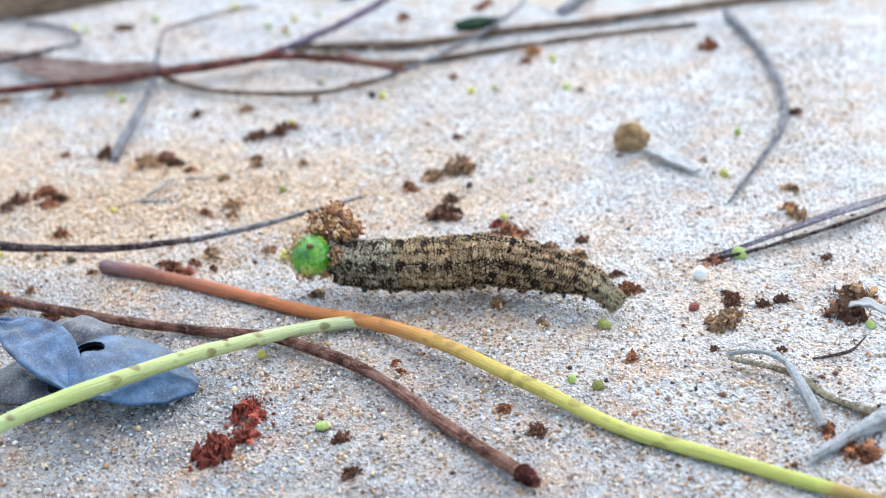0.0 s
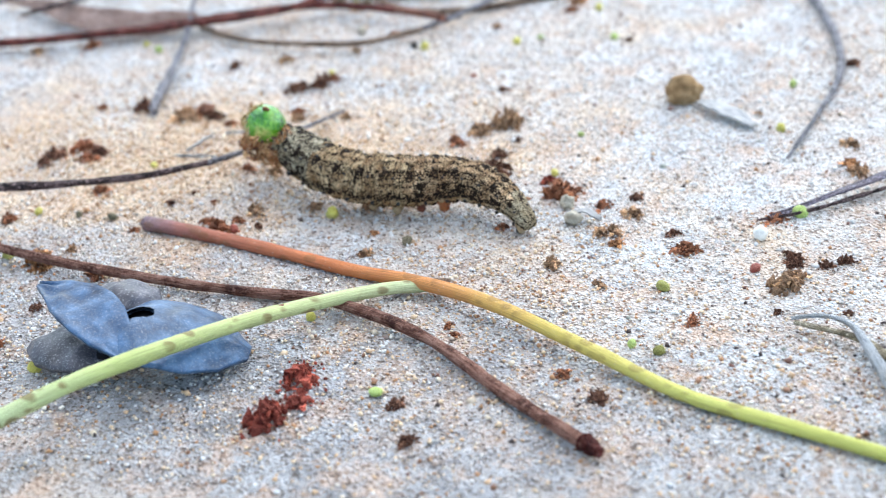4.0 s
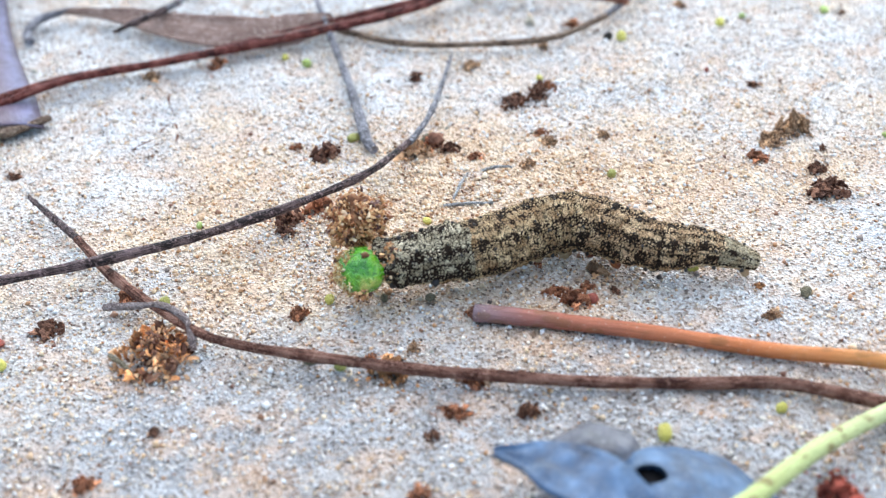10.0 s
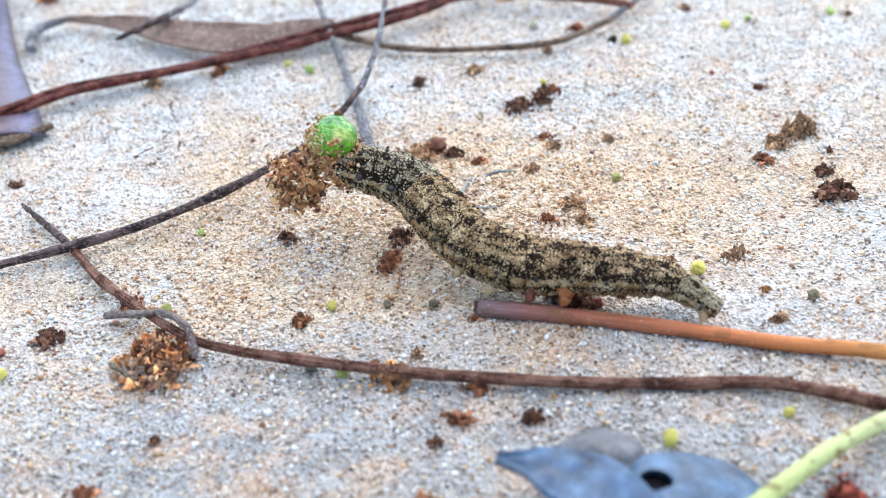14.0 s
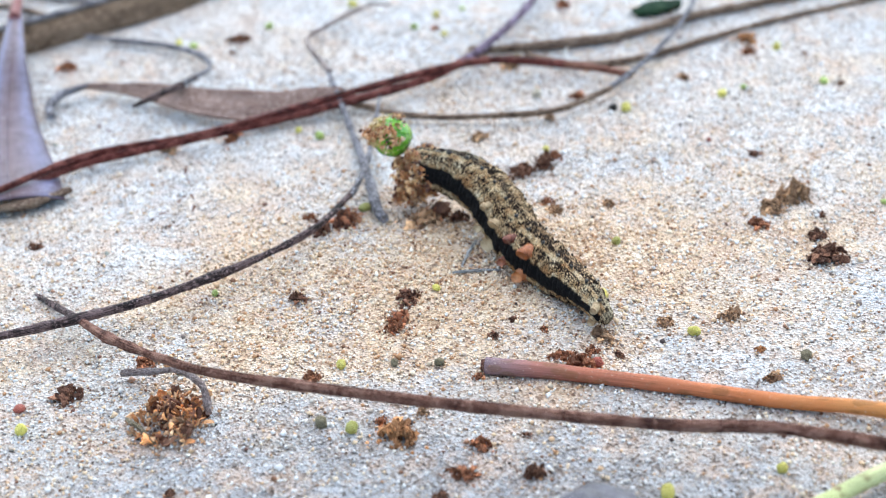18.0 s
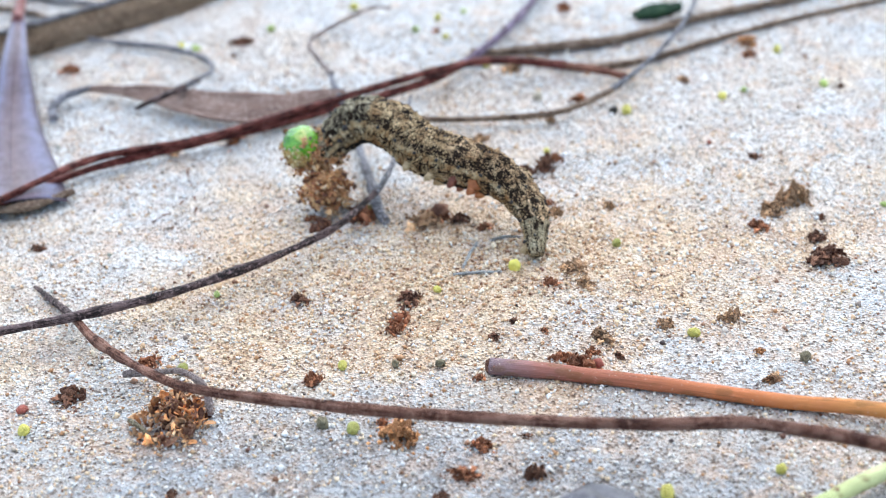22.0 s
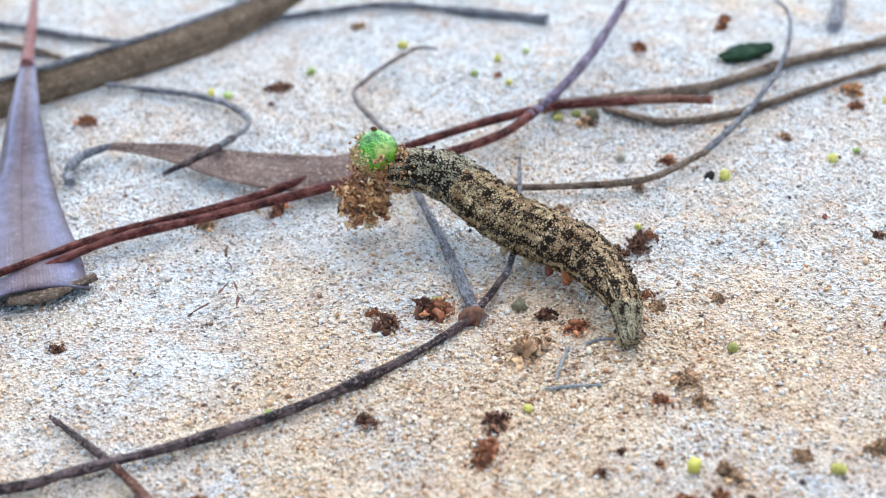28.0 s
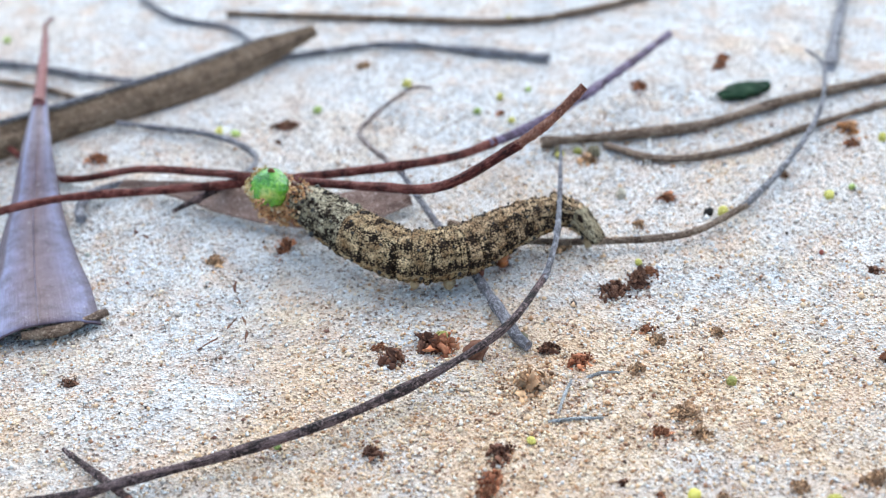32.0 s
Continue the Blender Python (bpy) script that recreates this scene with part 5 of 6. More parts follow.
debris(0.88, 0.03, 0.08, "grey")
debris(3.22, 0.14, 0.14, "orange")
debris(3.48, -0.08, 0.06, "seed_y")
debris(1.02, -0.75, 0.06, "cream")
debris(2.46, -0.57, 0.08, "tan")
dry_clump(-1.90, -5.38, 0.28)


# ---- caterpillar ----
RINGS = 13


def ring_radius(f):
    return float(np.interp(f, [0, 0.07, 0.18, 0.4, 0.6, 0.78, 0.9, 1.0], [0.150, 0.185, 0.215, 0.225, 0.215, 0.178, 0.130, 0.075]))


def segment_mesh(f, k, length=0.30, rows=37, sides=60):
    """One body ring along local x (towards the tail), its back to +z, with three folds and rough raised plates."""
    bm = bmesh.new()
    uv = bm.loops.layers.uv.new()
    loops, last = [], k == RINGS - 1
    for i in range(rows):
        s = i / (rows - 1)
        x = (s - 0.5) * length
        ring = ring_radius(min(1.0, max(0.0, f + x / 2.75)))
        prof = 0.955 + 0.05 * s - 0.16 * max(0, (0.10 - s) / 0.10) ** 1.5 - 0.20 * max(0, (s - 0.86) / 0.14) ** 1.2
        prof -= sum(0.055 * math.exp(-(((s - p) / 0.022) ** 2)) for p in (0.39, 0.56, 0.72))
        loop = []
        fold = sum(s > p for p in (0.39, 0.56, 0.72))
        for j in range(sides):
            a = 2 * math.pi * j / sides
            plate = noise.cell((fold * 3.0 + k * 17 + 0.5, int(j * 15 / sides + 0.45 * fold + 0.3 * k) + 0.5, 2.5)) * max(0.0, min(1.0, 1.4 * math.cos(a) + 0.9))
            n = noise.noise((x * 9 + k * 3.3, math.cos(a) * 2.4, math.sin(a) * 2.4))
            m = noise.noise((x * 26 + k * 1.7, math.cos(a) * 7, math.sin(a) * 7))
            g = noise.noise((x * 60 + k * 5.1, math.cos(a) * 16, math.sin(a) * 16))
            q = ring * prof * (1 + 0.06 * n + 0.055 * m + 0.035 * g + (0.0 if last else 0.085 if k > 6 else 0.055) * (plate - 0.5))
            side = 1.0 + 0.09 * math.exp(-((math.sin(a) + 0.35) / 0.2) ** 2)
            loop.append(bm.verts.new((x, math.cos(a + math.pi / 2) * -q * side, math.sin(a + math.pi / 2) * q * 0.95)))
        loops.append(loop)
    for i in range(rows - 1):
        for j in range(sides):
            n = (j + 1) % sides
            fc = bm.faces.new((loops[i][j], loops[i][n], loops[i + 1][n], loops[i + 1][j]))
            for lp, (a, b) in zip(fc.loops, ((i, j), (i, j + 1), (i + 1, j + 1), (i + 1, j))):
                lp[uv].uv = (a / rows, b / sides)
    bm.faces.new(loops[0])
    bm.faces.new(loops[-1][::-1])
    bmesh.ops.recalc_face_normals(bm, faces=bm.faces)
    return bm


caterpillar = tagged(new("caterpillar"), "mottled brown caterpillar with a green droplet at its mouth", "caterpillar")
segments = []
for k in range(RINGS):
    f = (k + 0.5) / RINGS
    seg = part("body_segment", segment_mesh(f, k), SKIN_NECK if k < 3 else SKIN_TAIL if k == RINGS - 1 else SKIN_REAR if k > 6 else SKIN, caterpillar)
    wide = ring_radius(f)
    for x, angle, size, title in ((0.02, 40, 0.009, "wart"), (0.05, 104, 0.013, "spiracle"), (-0.06, 18, 0.007, "wart")):
        for y in (-1, 1):
            bm = bmesh.new()
            lump(bm, (x, y * wide * math.sin(radians(angle)), 0.95 * wide * math.cos(radians(angle))), size * (1.7 if k < 2 else 1.0), k + angle, 0.4, 2, (1.3, 1.0, 1.2))
            part(title, bm, WART, seg, "small black wart on the skin" if title == "wart" else "black breathing hole")
    segments.append(seg)
    if k in (5, 6, 7, 8):
        for y in (-1, 1):
            bm = tube([(0.0, y * 0.08, -0.09), (0.0, y * 0.105, -0.16), (0.0, y * 0.112, -0.19), (0.01, y * 0.105, -0.208)], [0.085, 0.07, 0.048, 0.036, 0.042], sides=12, rings=16, seed=k, rough=0.12)
            part("proleg", bm, PROLEG_O if k == 8 else PROLEG_R if k == 7 else PROLEG, seg, "orange proleg" if k == 8 else "red-brown proleg" if k == 7 else "pale proleg")
    if k == RINGS - 1:
        for y in (-1, 1):
            part("clasper", tube([(0.02, y * 0.03, -0.01), (0.07, y * 0.05, -0.05), (0.11, y * 0.05, -0.10)], [0.045, 0.035, 0.03], sides=10, rings=10, seed=k), PROLEG, seg, "pale hind clasper")


def grain_shape(k):
    """Corners and faces of one ragged grain of unit size."""
    bm = bmesh.new()
    lump(bm, (0, 0, 0), 1.0, 3.7 * k + 0.9, 1.5, 1, (1.35, 1.0, 0.7))
    bm.verts.index_update()
    shape = np.array([v.co[:] for v in bm.verts]), np.array([[v.index for v in f.verts] for f in bm.faces])
    bm.free()
    return shape


GRAIN_SHAPES = [grain_shape(k) for k in range(12)]


def crust(seed, clumps, spread, reach, low, high, squash=(1, 1, 1), each=12, loose=0.05):
    """Sand grains stuck together in ragged clumps, in one mesh."""
    h, verts, faces, total = random.Random(seed), [], [], 0
    for i in range(clumps):
        d = Vector((h.gauss(spread[0], 0.8), h.gauss(spread[1], 0.8), h.gauss(spread[2], 0.8))).normalized()
        d = Vector([a * b for a, b in zip(d, squash)]) * h.uniform(*reach)
        for j in range(each):
            q = d + Vector((h.gauss(0, loose), h.gauss(0, loose), h.gauss(0, loose)))
            corners, tris = GRAIN_SHAPES[h.randrange(12)]
            turn = np.array(Euler((h.uniform(0, 6.3), h.uniform(0, 6.3), h.uniform(0, 6.3))).to_matrix())
            verts.append(corners @ turn.T * (low + (high - low) * h.random() ** 2.2) + np.array(q))
            faces.append(tris + total)
            total += len(corners)
    me = bpy.data.meshes.new("grains")
    me.from_pydata(np.vstack(verts).tolist(), [], np.vstack(faces).tolist())
    bm = bmesh.new()
    bm.from_mesh(me)
    bpy.data.meshes.remove(me)
    return bm


bm = bmesh.new()
lump(bm, (0, 0, 0), 0.13, 2.5, 0.8, 4, (1.15, 0.95, 0.95))
head = part("head", bm, CRUST, caterpillar, "brown head crusted with sand")
tagged(part("sand_crust", crust(500, 46, (0.15, -0.2, -0.15), (0.05, 0.22), 0.006, 0.021, (1.0, 0.9, 0.95), each=52, loose=0.030), GRAIN_WARM, head, "damp orange-tan sand grains", smooth=False), kind="stuff")
tagged(part("sand_crust", crust(560, 26, (-1.2, -0.5, -0.7), (0.13, 0.20), 0.006, 0.017, (1.0, 0.9, 0.9), each=34, loose=0.026), GRAIN_WARM, segments[0], "damp orange sand stuck to the front of the body", smooth=False), kind="stuff")
bm = bmesh.new()
lump(bm, (0, 0, 0), 0.165, 3.2, 0.07, 5)
drop = part("green_droplet", bm, GREEN, caterpillar, "glossy bright green droplet dusted with sand")
tagged(part("sand_crust", crust(900, 66, (-1.8, -0.9, -0.9), (0.146, 0.158), 0.005, 0.012, each=30, loose=0.017), GRAIN_GOLD, drop, "damp yellow sand grains", smooth=False), kind="stuff")
tagged(part("sand_beard", crust(930, 16, (-0.2, -0.3, -1.5), (0.13, 0.21), 0.006, 0.016, each=34, loose=0.024), GRAIN_WARM, drop, "orange grains hanging below the droplet", smooth=False), kind="stuff")
bm = bmesh.new()
lump(bm, (0.0, 0.01, 0.172), 0.026, 5.0, 0.6, 2, (1.0, 0.8, 1.2))
part("crumb", bm, CRUST, drop, "dark brown crumb stuck on top")

POSES = {ob: [] for ob in (caterpillar, head, drop, *segments)}


def crawl(t, roll, ball, crust, *line):
    """One moment of the caterpillar: the roll of its back, droplet, head and the line of its body, front to tail."""
    root = Vector((line[4][0], line[4][1], 0.0))
    POSES[caterpillar].append((t, pose(root.x * U, root.y * U, 0)))
    front = Vector(line[0]).lerp((Vector(ball) + Vector(crust)) / 2, 0.5)
    run = spline([tuple(front), *line], RINGS * 8 + 1)
    first = None
    for k, seg in enumerate(segments):
        i = 8 * k + 4
        x = Vector(run[min(i + 5, len(run) - 1)] - run[i - 4]).normalized()
        side = Vector((0, 0, 1)).cross(x)
        side = side.normalized() if side.length > 0.15 else Vector((0, 1, 0))
        z = Matrix.Rotation(radians(-roll), 3, x) @ x.cross(side).normalized()
        y = z.cross(x).normalized()
        m = Matrix((x, y, z)).transposed().to_4x4()
        m.translation = (Vector(run[i]) - root) * U
        first = first or m
        POSES[seg].append((t, m))
    for ob, place in ((head, crust), (drop, ball)):
        m = first.to_3x3().to_4x4()
        m.translation = (Vector(place) - root) * U
        POSES[ob].append((t, m))


def lie(pivot, axis, rows):
    """Poses of a loose twig: seconds, shift in plan units, then turn about the vertical, roll about its axis and tilt, in degrees."""
    out = []
    for t, x, y, z, turn, roll, tilt in rows:
        side = Vector((0, 0, 1)).cross(Vector(axis))
        m = Matrix.Rotation(radians(turn), 4, "Z") @ Matrix.Rotation(radians(tilt), 4, side) @ Matrix.Rotation(radians(roll), 4, Vector(axis))
        m.translation = at(pivot[0] + x, pivot[1] + y, pivot[2] + z)
        out.append((t, m))
    return out


def pushed_scrap(r, tone, k, label, rows):
    """A scrap that the caterpillar pushes about: seconds, place, turn in degrees."""
    bm = bmesh.new()
    bm.from_mesh(debris_mesh(tone, "scrap", k))
    bm.transform(Matrix.Scale(r, 4))
    ob = tagged(link("plant_scrap", bm, TONES[tone]), label, "debris", "dry scraps on the sand")
    walk(ob, [(t, Matrix.Translation(at(x, y, float(height(x, y)) - 0.02)) @ pose(0, 0, 0, 0, 0, turn)) for t, x, y, turn in rows])


def motions():
    crawl(0, -35, (2.25, -5.41, 0.38), (2.38, -5.14, 0.50), (2.50, -5.34, 0.30), (2.76, -5.37, 0.29), (3.06, -5.32, 0.28), (3.31, -5.26, 0.27), (3.60, -5.19, 0.27), (3.86, -5.25, 0.27), (4.11, -5.32, 0.26), (4.40, -5.39, 0.22), (4.62, -5.48, 0.12))
    crawl(0.5, -10, (2.14, -4.85, 0.45), (2.01, -4.77, 0.33), (2.34, -4.83, 0.30), (2.60, -4.98, 0.29), (2.91, -5.13, 0.28), (3.19, -5.23, 0.28), (3.53, -5.26, 0.27), (3.80, -5.19, 0.27), (4.04, -5.01, 0.27), (4.32, -4.84, 0.23), (4.59, -4.89, 0.12))
    crawl(1, 20, (2.00, -4.52, 0.49), (2.01, -4.62, 0.18), (2.21, -4.50, 0.34), (2.35, -4.51, 0.62), (2.65, -4.62, 0.73), (2.89, -4.80, 0.60), (3.09, -5.04, 0.41), (3.36, -5.20, 0.31), (3.64, -5.35, 0.24), (3.97, -5.53, 0.18), (4.22, -5.72, 0.12))
    crawl(1.5, 75, (1.92, -4.19, 0.52), (1.65, -4.20, 0.28), (2.14, -4.20, 0.29), (2.41, -4.29, 0.31), (2.71, -4.39, 0.29), (2.97, -4.48, 0.26), (3.27, -4.60, 0.24), (3.54, -4.69, 0.21), (3.80, -4.78, 0.19), (4.10, -4.90, 0.17), (4.36, -5.00, 0.12))
    crawl(2, -45, (1.64, -4.93, 0.38), (1.80, -4.65, 0.50), (1.83, -4.87, 0.30), (2.07, -4.94, 0.29), (2.35, -4.95, 0.28), (2.60, -4.92, 0.27), (2.88, -4.89, 0.27), (3.13, -4.90, 0.27), (3.37, -4.96, 0.27), (3.64, -5.02, 0.22), (3.86, -5.04, 0.12))
    crawl(2.5, -15, (1.57, -4.57, 0.54), (1.56, -4.49, 0.38), (1.81, -4.56, 0.35), (2.05, -4.68, 0.32), (2.33, -4.77, 0.29), (2.59, -4.83, 0.27), (2.88, -4.91, 0.27), (3.13, -4.99, 0.27), (3.37, -5.09, 0.27), (3.61, -5.25, 0.21), (3.78, -5.43, 0.12))
    crawl(4.5, -15, (1.03, -4.16, 0.56), (1.00, -4.10, 0.38), (1.26, -4.17, 0.35), (1.47, -4.37, 0.33), (1.74, -4.53, 0.30), (2.01, -4.59, 0.28), (2.34, -4.59, 0.27), (2.62, -4.52, 0.27), (2.88, -4.52, 0.26), (3.16, -4.67, 0.22), (3.36, -4.85, 0.12))
    crawl(5, 0, (1.04, -4.08, 0.63), (1.10, -4.07, 0.34), (1.27, -4.08, 0.45), (1.52, -3.95, 0.38), (1.78, -4.13, 0.33), (2.02, -4.33, 0.29), (2.30, -4.54, 0.27), (2.52, -4.76, 0.27), (2.75, -4.97, 0.27), (3.06, -5.11, 0.24), (3.33, -5.06, 0.12))
    crawl(5.5, -5, (0.70, -3.71, 0.55), (0.73, -3.67, 0.33), (0.97, -3.70, 0.40), (1.21, -3.88, 0.37), (1.51, -4.05, 0.33), (1.78, -4.18, 0.30), (2.08, -4.35, 0.27), (2.35, -4.50, 0.27), (2.60, -4.67, 0.27), (2.88, -4.88, 0.24), (3.05, -5.08, 0.12))
    crawl(6, -5, (0.58, -3.65, 0.61), (0.54, -3.64, 0.37), (0.81, -3.70, 0.40), (1.08, -3.87, 0.36), (1.40, -4.05, 0.32), (1.68, -4.20, 0.29), (2.01, -4.35, 0.27), (2.31, -4.47, 0.27), (2.59, -4.62, 0.27), (2.85, -4.87, 0.24), (3.00, -5.12, 0.12))
    crawl(6.5, 0, (0.45, -3.60, 0.48), (0.46, -3.56, 0.28), (0.76, -3.57, 0.40), (1.04, -3.47, 0.36), (1.37, -3.45, 0.32), (1.64, -3.56, 0.29), (1.89, -3.77, 0.27), (2.07, -4.01, 0.27), (2.26, -4.24, 0.27), (2.41, -4.54, 0.22), (2.50, -4.81, 0.12))
    crawl(7, -10, (-0.02, -3.33, 0.56), (-0.03, -3.29, 0.37), (0.23, -3.44, 0.35), (0.41, -3.70, 0.33), (0.63, -3.96, 0.31), (0.87, -4.13, 0.28), (1.21, -4.20, 0.27), (1.51, -4.19, 0.27), (1.81, -4.24, 0.27), (2.14, -4.35, 0.22), (2.42, -4.43, 0.12))
    crawl(7.5, 35, (0.41, -3.19, 0.62), (0.23, -3.25, 0.28), (0.74, -3.27, 0.45), (0.98, -3.38, 0.39), (1.25, -3.53, 0.34), (1.47, -3.67, 0.30), (1.74, -3.82, 0.27), (2.00, -3.91, 0.27), (2.26, -3.98, 0.25), (2.56, -4.00, 0.19), (2.82, -3.99, 0.12))
    crawl(8, 5, (0.03, -3.76, 0.54), (-0.23, -3.73, 0.30), (0.28, -3.81, 0.40), (0.61, -3.86, 0.36), (0.98, -3.93, 0.31), (1.31, -3.97, 0.28), (1.69, -3.96, 0.27), (2.02, -3.89, 0.27), (2.35, -3.86, 0.27), (2.68, -3.99, 0.23), (2.82, -4.25, 0.12))
    crawl(8.5, 5, (-0.21, -3.85, 0.54), (-0.41, -3.83, 0.29), (0.07, -3.90, 0.40), (0.41, -3.99, 0.35), (0.80, -4.05, 0.31), (1.15, -4.06, 0.28), (1.56, -4.09, 0.27), (1.91, -4.09, 0.27), (2.26, -4.03, 0.27), (2.65, -3.94, 0.23), (2.98, -3.94, 0.12))
    crawl(9, -30, (-0.26, -4.75, 0.40), (-0.05, -4.38, 0.65), (0.02, -4.74, 0.35), (0.26, -4.88, 0.32), (0.56, -4.82, 0.28), (0.78, -4.65, 0.27), (1.03, -4.44, 0.27), (1.26, -4.27, 0.27), (1.52, -4.16, 0.25), (1.81, -4.01, 0.19), (2.04, -3.87, 0.12))
    crawl(9.5, -25, (-0.43, -4.64, 0.35), (-0.47, -4.46, 0.34), (-0.14, -4.62, 0.30), (0.18, -4.64, 0.29), (0.54, -4.61, 0.28), (0.86, -4.56, 0.27), (1.22, -4.51, 0.27), (1.53, -4.45, 0.27), (1.84, -4.39, 0.27), (2.19, -4.28, 0.23), (2.48, -4.23, 0.12))
    crawl(10, -20, (-0.51, -4.96, 0.29), (-0.53, -4.63, 0.50), (-0.28, -4.89, 0.30), (0.03, -4.83, 0.29), (0.38, -4.75, 0.28), (0.65, -4.59, 0.27), (1.00, -4.51, 0.27), (1.26, -4.68, 0.27), (1.52, -4.86, 0.27), (1.87, -4.86, 0.22), (2.17, -4.89, 0.12))
    crawl(10.5, -5, (-0.73, -4.47, 0.48), (-0.86, -4.42, 0.29), (-0.53, -4.50, 0.35), (-0.29, -4.77, 0.33), (0.05, -5.02, 0.30), (0.40, -5.11, 0.28), (0.82, -5.08, 0.27), (1.17, -4.98, 0.27), (1.51, -4.84, 0.26), (1.88, -4.70, 0.21), (2.08, -4.96, 0.12))
    crawl(11, -5, (-0.84, -4.32, 0.51), (-0.97, -4.27, 0.31), (-0.58, -4.37, 0.35), (-0.34, -4.67, 0.33), (-0.03, -4.98, 0.31), (0.32, -5.11, 0.28), (0.76, -5.08, 0.27), (1.12, -4.96, 0.27), (1.48, -4.82, 0.27), (1.90, -4.77, 0.25), (2.11, -5.00, 0.12))
    crawl(11.5, 14, (-0.80, -4.48, 0.52), (-0.86, -4.43, 0.33), (-0.52, -4.50, 0.40), (-0.27, -4.68, 0.36), (0.02, -4.88, 0.32), (0.32, -4.96, 0.28), (0.67, -4.99, 0.27), (0.98, -5.05, 0.27), (1.27, -5.15, 0.27), (1.55, -5.35, 0.23), (1.76, -5.54, 0.12))
    crawl(12, 45, (-0.44, -4.08, 0.83), (-0.87, -4.12, 0.51), (-0.24, -4.18, 0.60), (0.03, -4.13, 0.51), (0.22, -4.36, 0.40), (0.38, -4.59, 0.31), (0.65, -4.79, 0.27), (0.94, -4.87, 0.27), (1.22, -4.96, 0.27), (1.53, -5.08, 0.24), (1.77, -5.21, 0.12))
    crawl(12.5, 38, (-0.61, -3.82, 0.83), (-0.93, -3.89, 0.46), (-0.40, -3.92, 0.60), (-0.11, -4.01, 0.49), (0.11, -4.29, 0.40), (0.30, -4.54, 0.31), (0.58, -4.77, 0.28), (0.89, -4.88, 0.27), (1.20, -4.98, 0.27), (1.54, -5.10, 0.23), (1.79, -5.26, 0.12))
    crawl(13, 28, (-0.75, -3.86, 0.83), (-0.99, -3.91, 0.51), (-0.49, -3.97, 0.60), (-0.20, -4.08, 0.50), (0.04, -4.36, 0.41), (0.26, -4.60, 0.32), (0.56, -4.83, 0.28), (0.87, -4.94, 0.27), (1.19, -5.04, 0.27), (1.55, -5.15, 0.23), (1.82, -5.30, 0.12))
    crawl(14, 24, (-0.69, -4.01, 0.82), (-0.98, -4.04, 0.51), (-0.47, -4.10, 0.60), (-0.18, -4.16, 0.49), (0.03, -4.46, 0.41), (0.23, -4.70, 0.32), (0.54, -4.91, 0.27), (0.85, -5.00, 0.27), (1.17, -5.09, 0.27), (1.53, -5.17, 0.22), (1.78, -5.35, 0.12))
    crawl(14.5, 22, (-0.67, -4.02, 0.81), (-0.97, -4.06, 0.50), (-0.46, -4.11, 0.60), (-0.17, -4.19, 0.49), (0.04, -4.48, 0.40), (0.25, -4.72, 0.31), (0.55, -4.92, 0.27), (0.87, -5.00, 0.27), (1.18, -5.09, 0.27), (1.54, -5.18, 0.22), (1.79, -5.35, 0.12))
    crawl(16.5, 15, (-0.67, -4.12, 0.81), (-0.96, -4.13, 0.53), (-0.42, -4.20, 0.60), (-0.15, -4.26, 0.49), (0.07, -4.52, 0.39), (0.25, -4.76, 0.31), (0.57, -4.89, 0.27), (0.88, -4.96, 0.27), (1.17, -5.08, 0.27), (1.49, -5.24, 0.22), (1.76, -5.36, 0.12))
    crawl(17, 14, (-0.69, -4.07, 0.81), (-0.99, -4.07, 0.54), (-0.40, -4.14, 0.60), (-0.13, -4.22, 0.48), (0.08, -4.49, 0.39), (0.28, -4.72, 0.31), (0.61, -4.83, 0.27), (0.92, -4.90, 0.27), (1.21, -5.03, 0.27), (1.52, -5.20, 0.22), (1.80, -5.33, 0.12))
    crawl(17.5, 22, (-0.72, -3.78, 0.82), (-0.96, -3.79, 0.52), (-0.42, -3.86, 0.60), (-0.14, -3.99, 0.49), (0.07, -4.29, 0.40), (0.29, -4.53, 0.31), (0.60, -4.74, 0.28), (0.91, -4.88, 0.27), (1.21, -5.02, 0.27), (1.56, -5.16, 0.22), (1.87, -5.25, 0.12))
    crawl(18, 98, (-0.34, -2.64, 0.62), (-0.19, -2.71, 0.24), (0.02, -2.76, 0.35), (0.22, -2.94, 0.37), (0.39, -3.18, 0.35), (0.50, -3.42, 0.30), (0.61, -3.69, 0.21), (0.74, -3.91, 0.16), (0.89, -4.13, 0.13), (1.04, -4.39, 0.14), (1.14, -4.64, 0.12))
    crawl(18.5, 108, (-0.48, -2.15, 0.44), (-0.83, -2.08, 0.27), (-0.28, -2.26, 0.18), (-0.05, -2.53, 0.18), (0.25, -2.81, 0.19), (0.51, -3.04, 0.19), (0.80, -3.34, 0.20), (1.05, -3.59, 0.22), (1.25, -3.87, 0.22), (1.45, -4.22, 0.17), (1.64, -4.52, 0.12))
    crawl(19, 104, (-0.39, -2.18, 0.49), (-0.67, -2.14, 0.27), (-0.24, -2.29, 0.22), (0.00, -2.50, 0.22), (0.28, -2.72, 0.23), (0.53, -2.91, 0.23), (0.75, -3.19, 0.20), (0.94, -3.44, 0.18), (1.14, -3.69, 0.16), (1.37, -3.96, 0.14), (1.58, -4.19, 0.12))
    crawl(19.5, 94, (-0.67, -2.51, 0.57), (-0.96, -2.53, 0.26), (-0.40, -2.56, 0.39), (-0.11, -2.73, 0.35), (0.23, -2.87, 0.30), (0.54, -3.00, 0.26), (0.88, -3.15, 0.22), (1.19, -3.27, 0.20), (1.49, -3.38, 0.17), (1.85, -3.52, 0.14), (2.16, -3.63, 0.12))
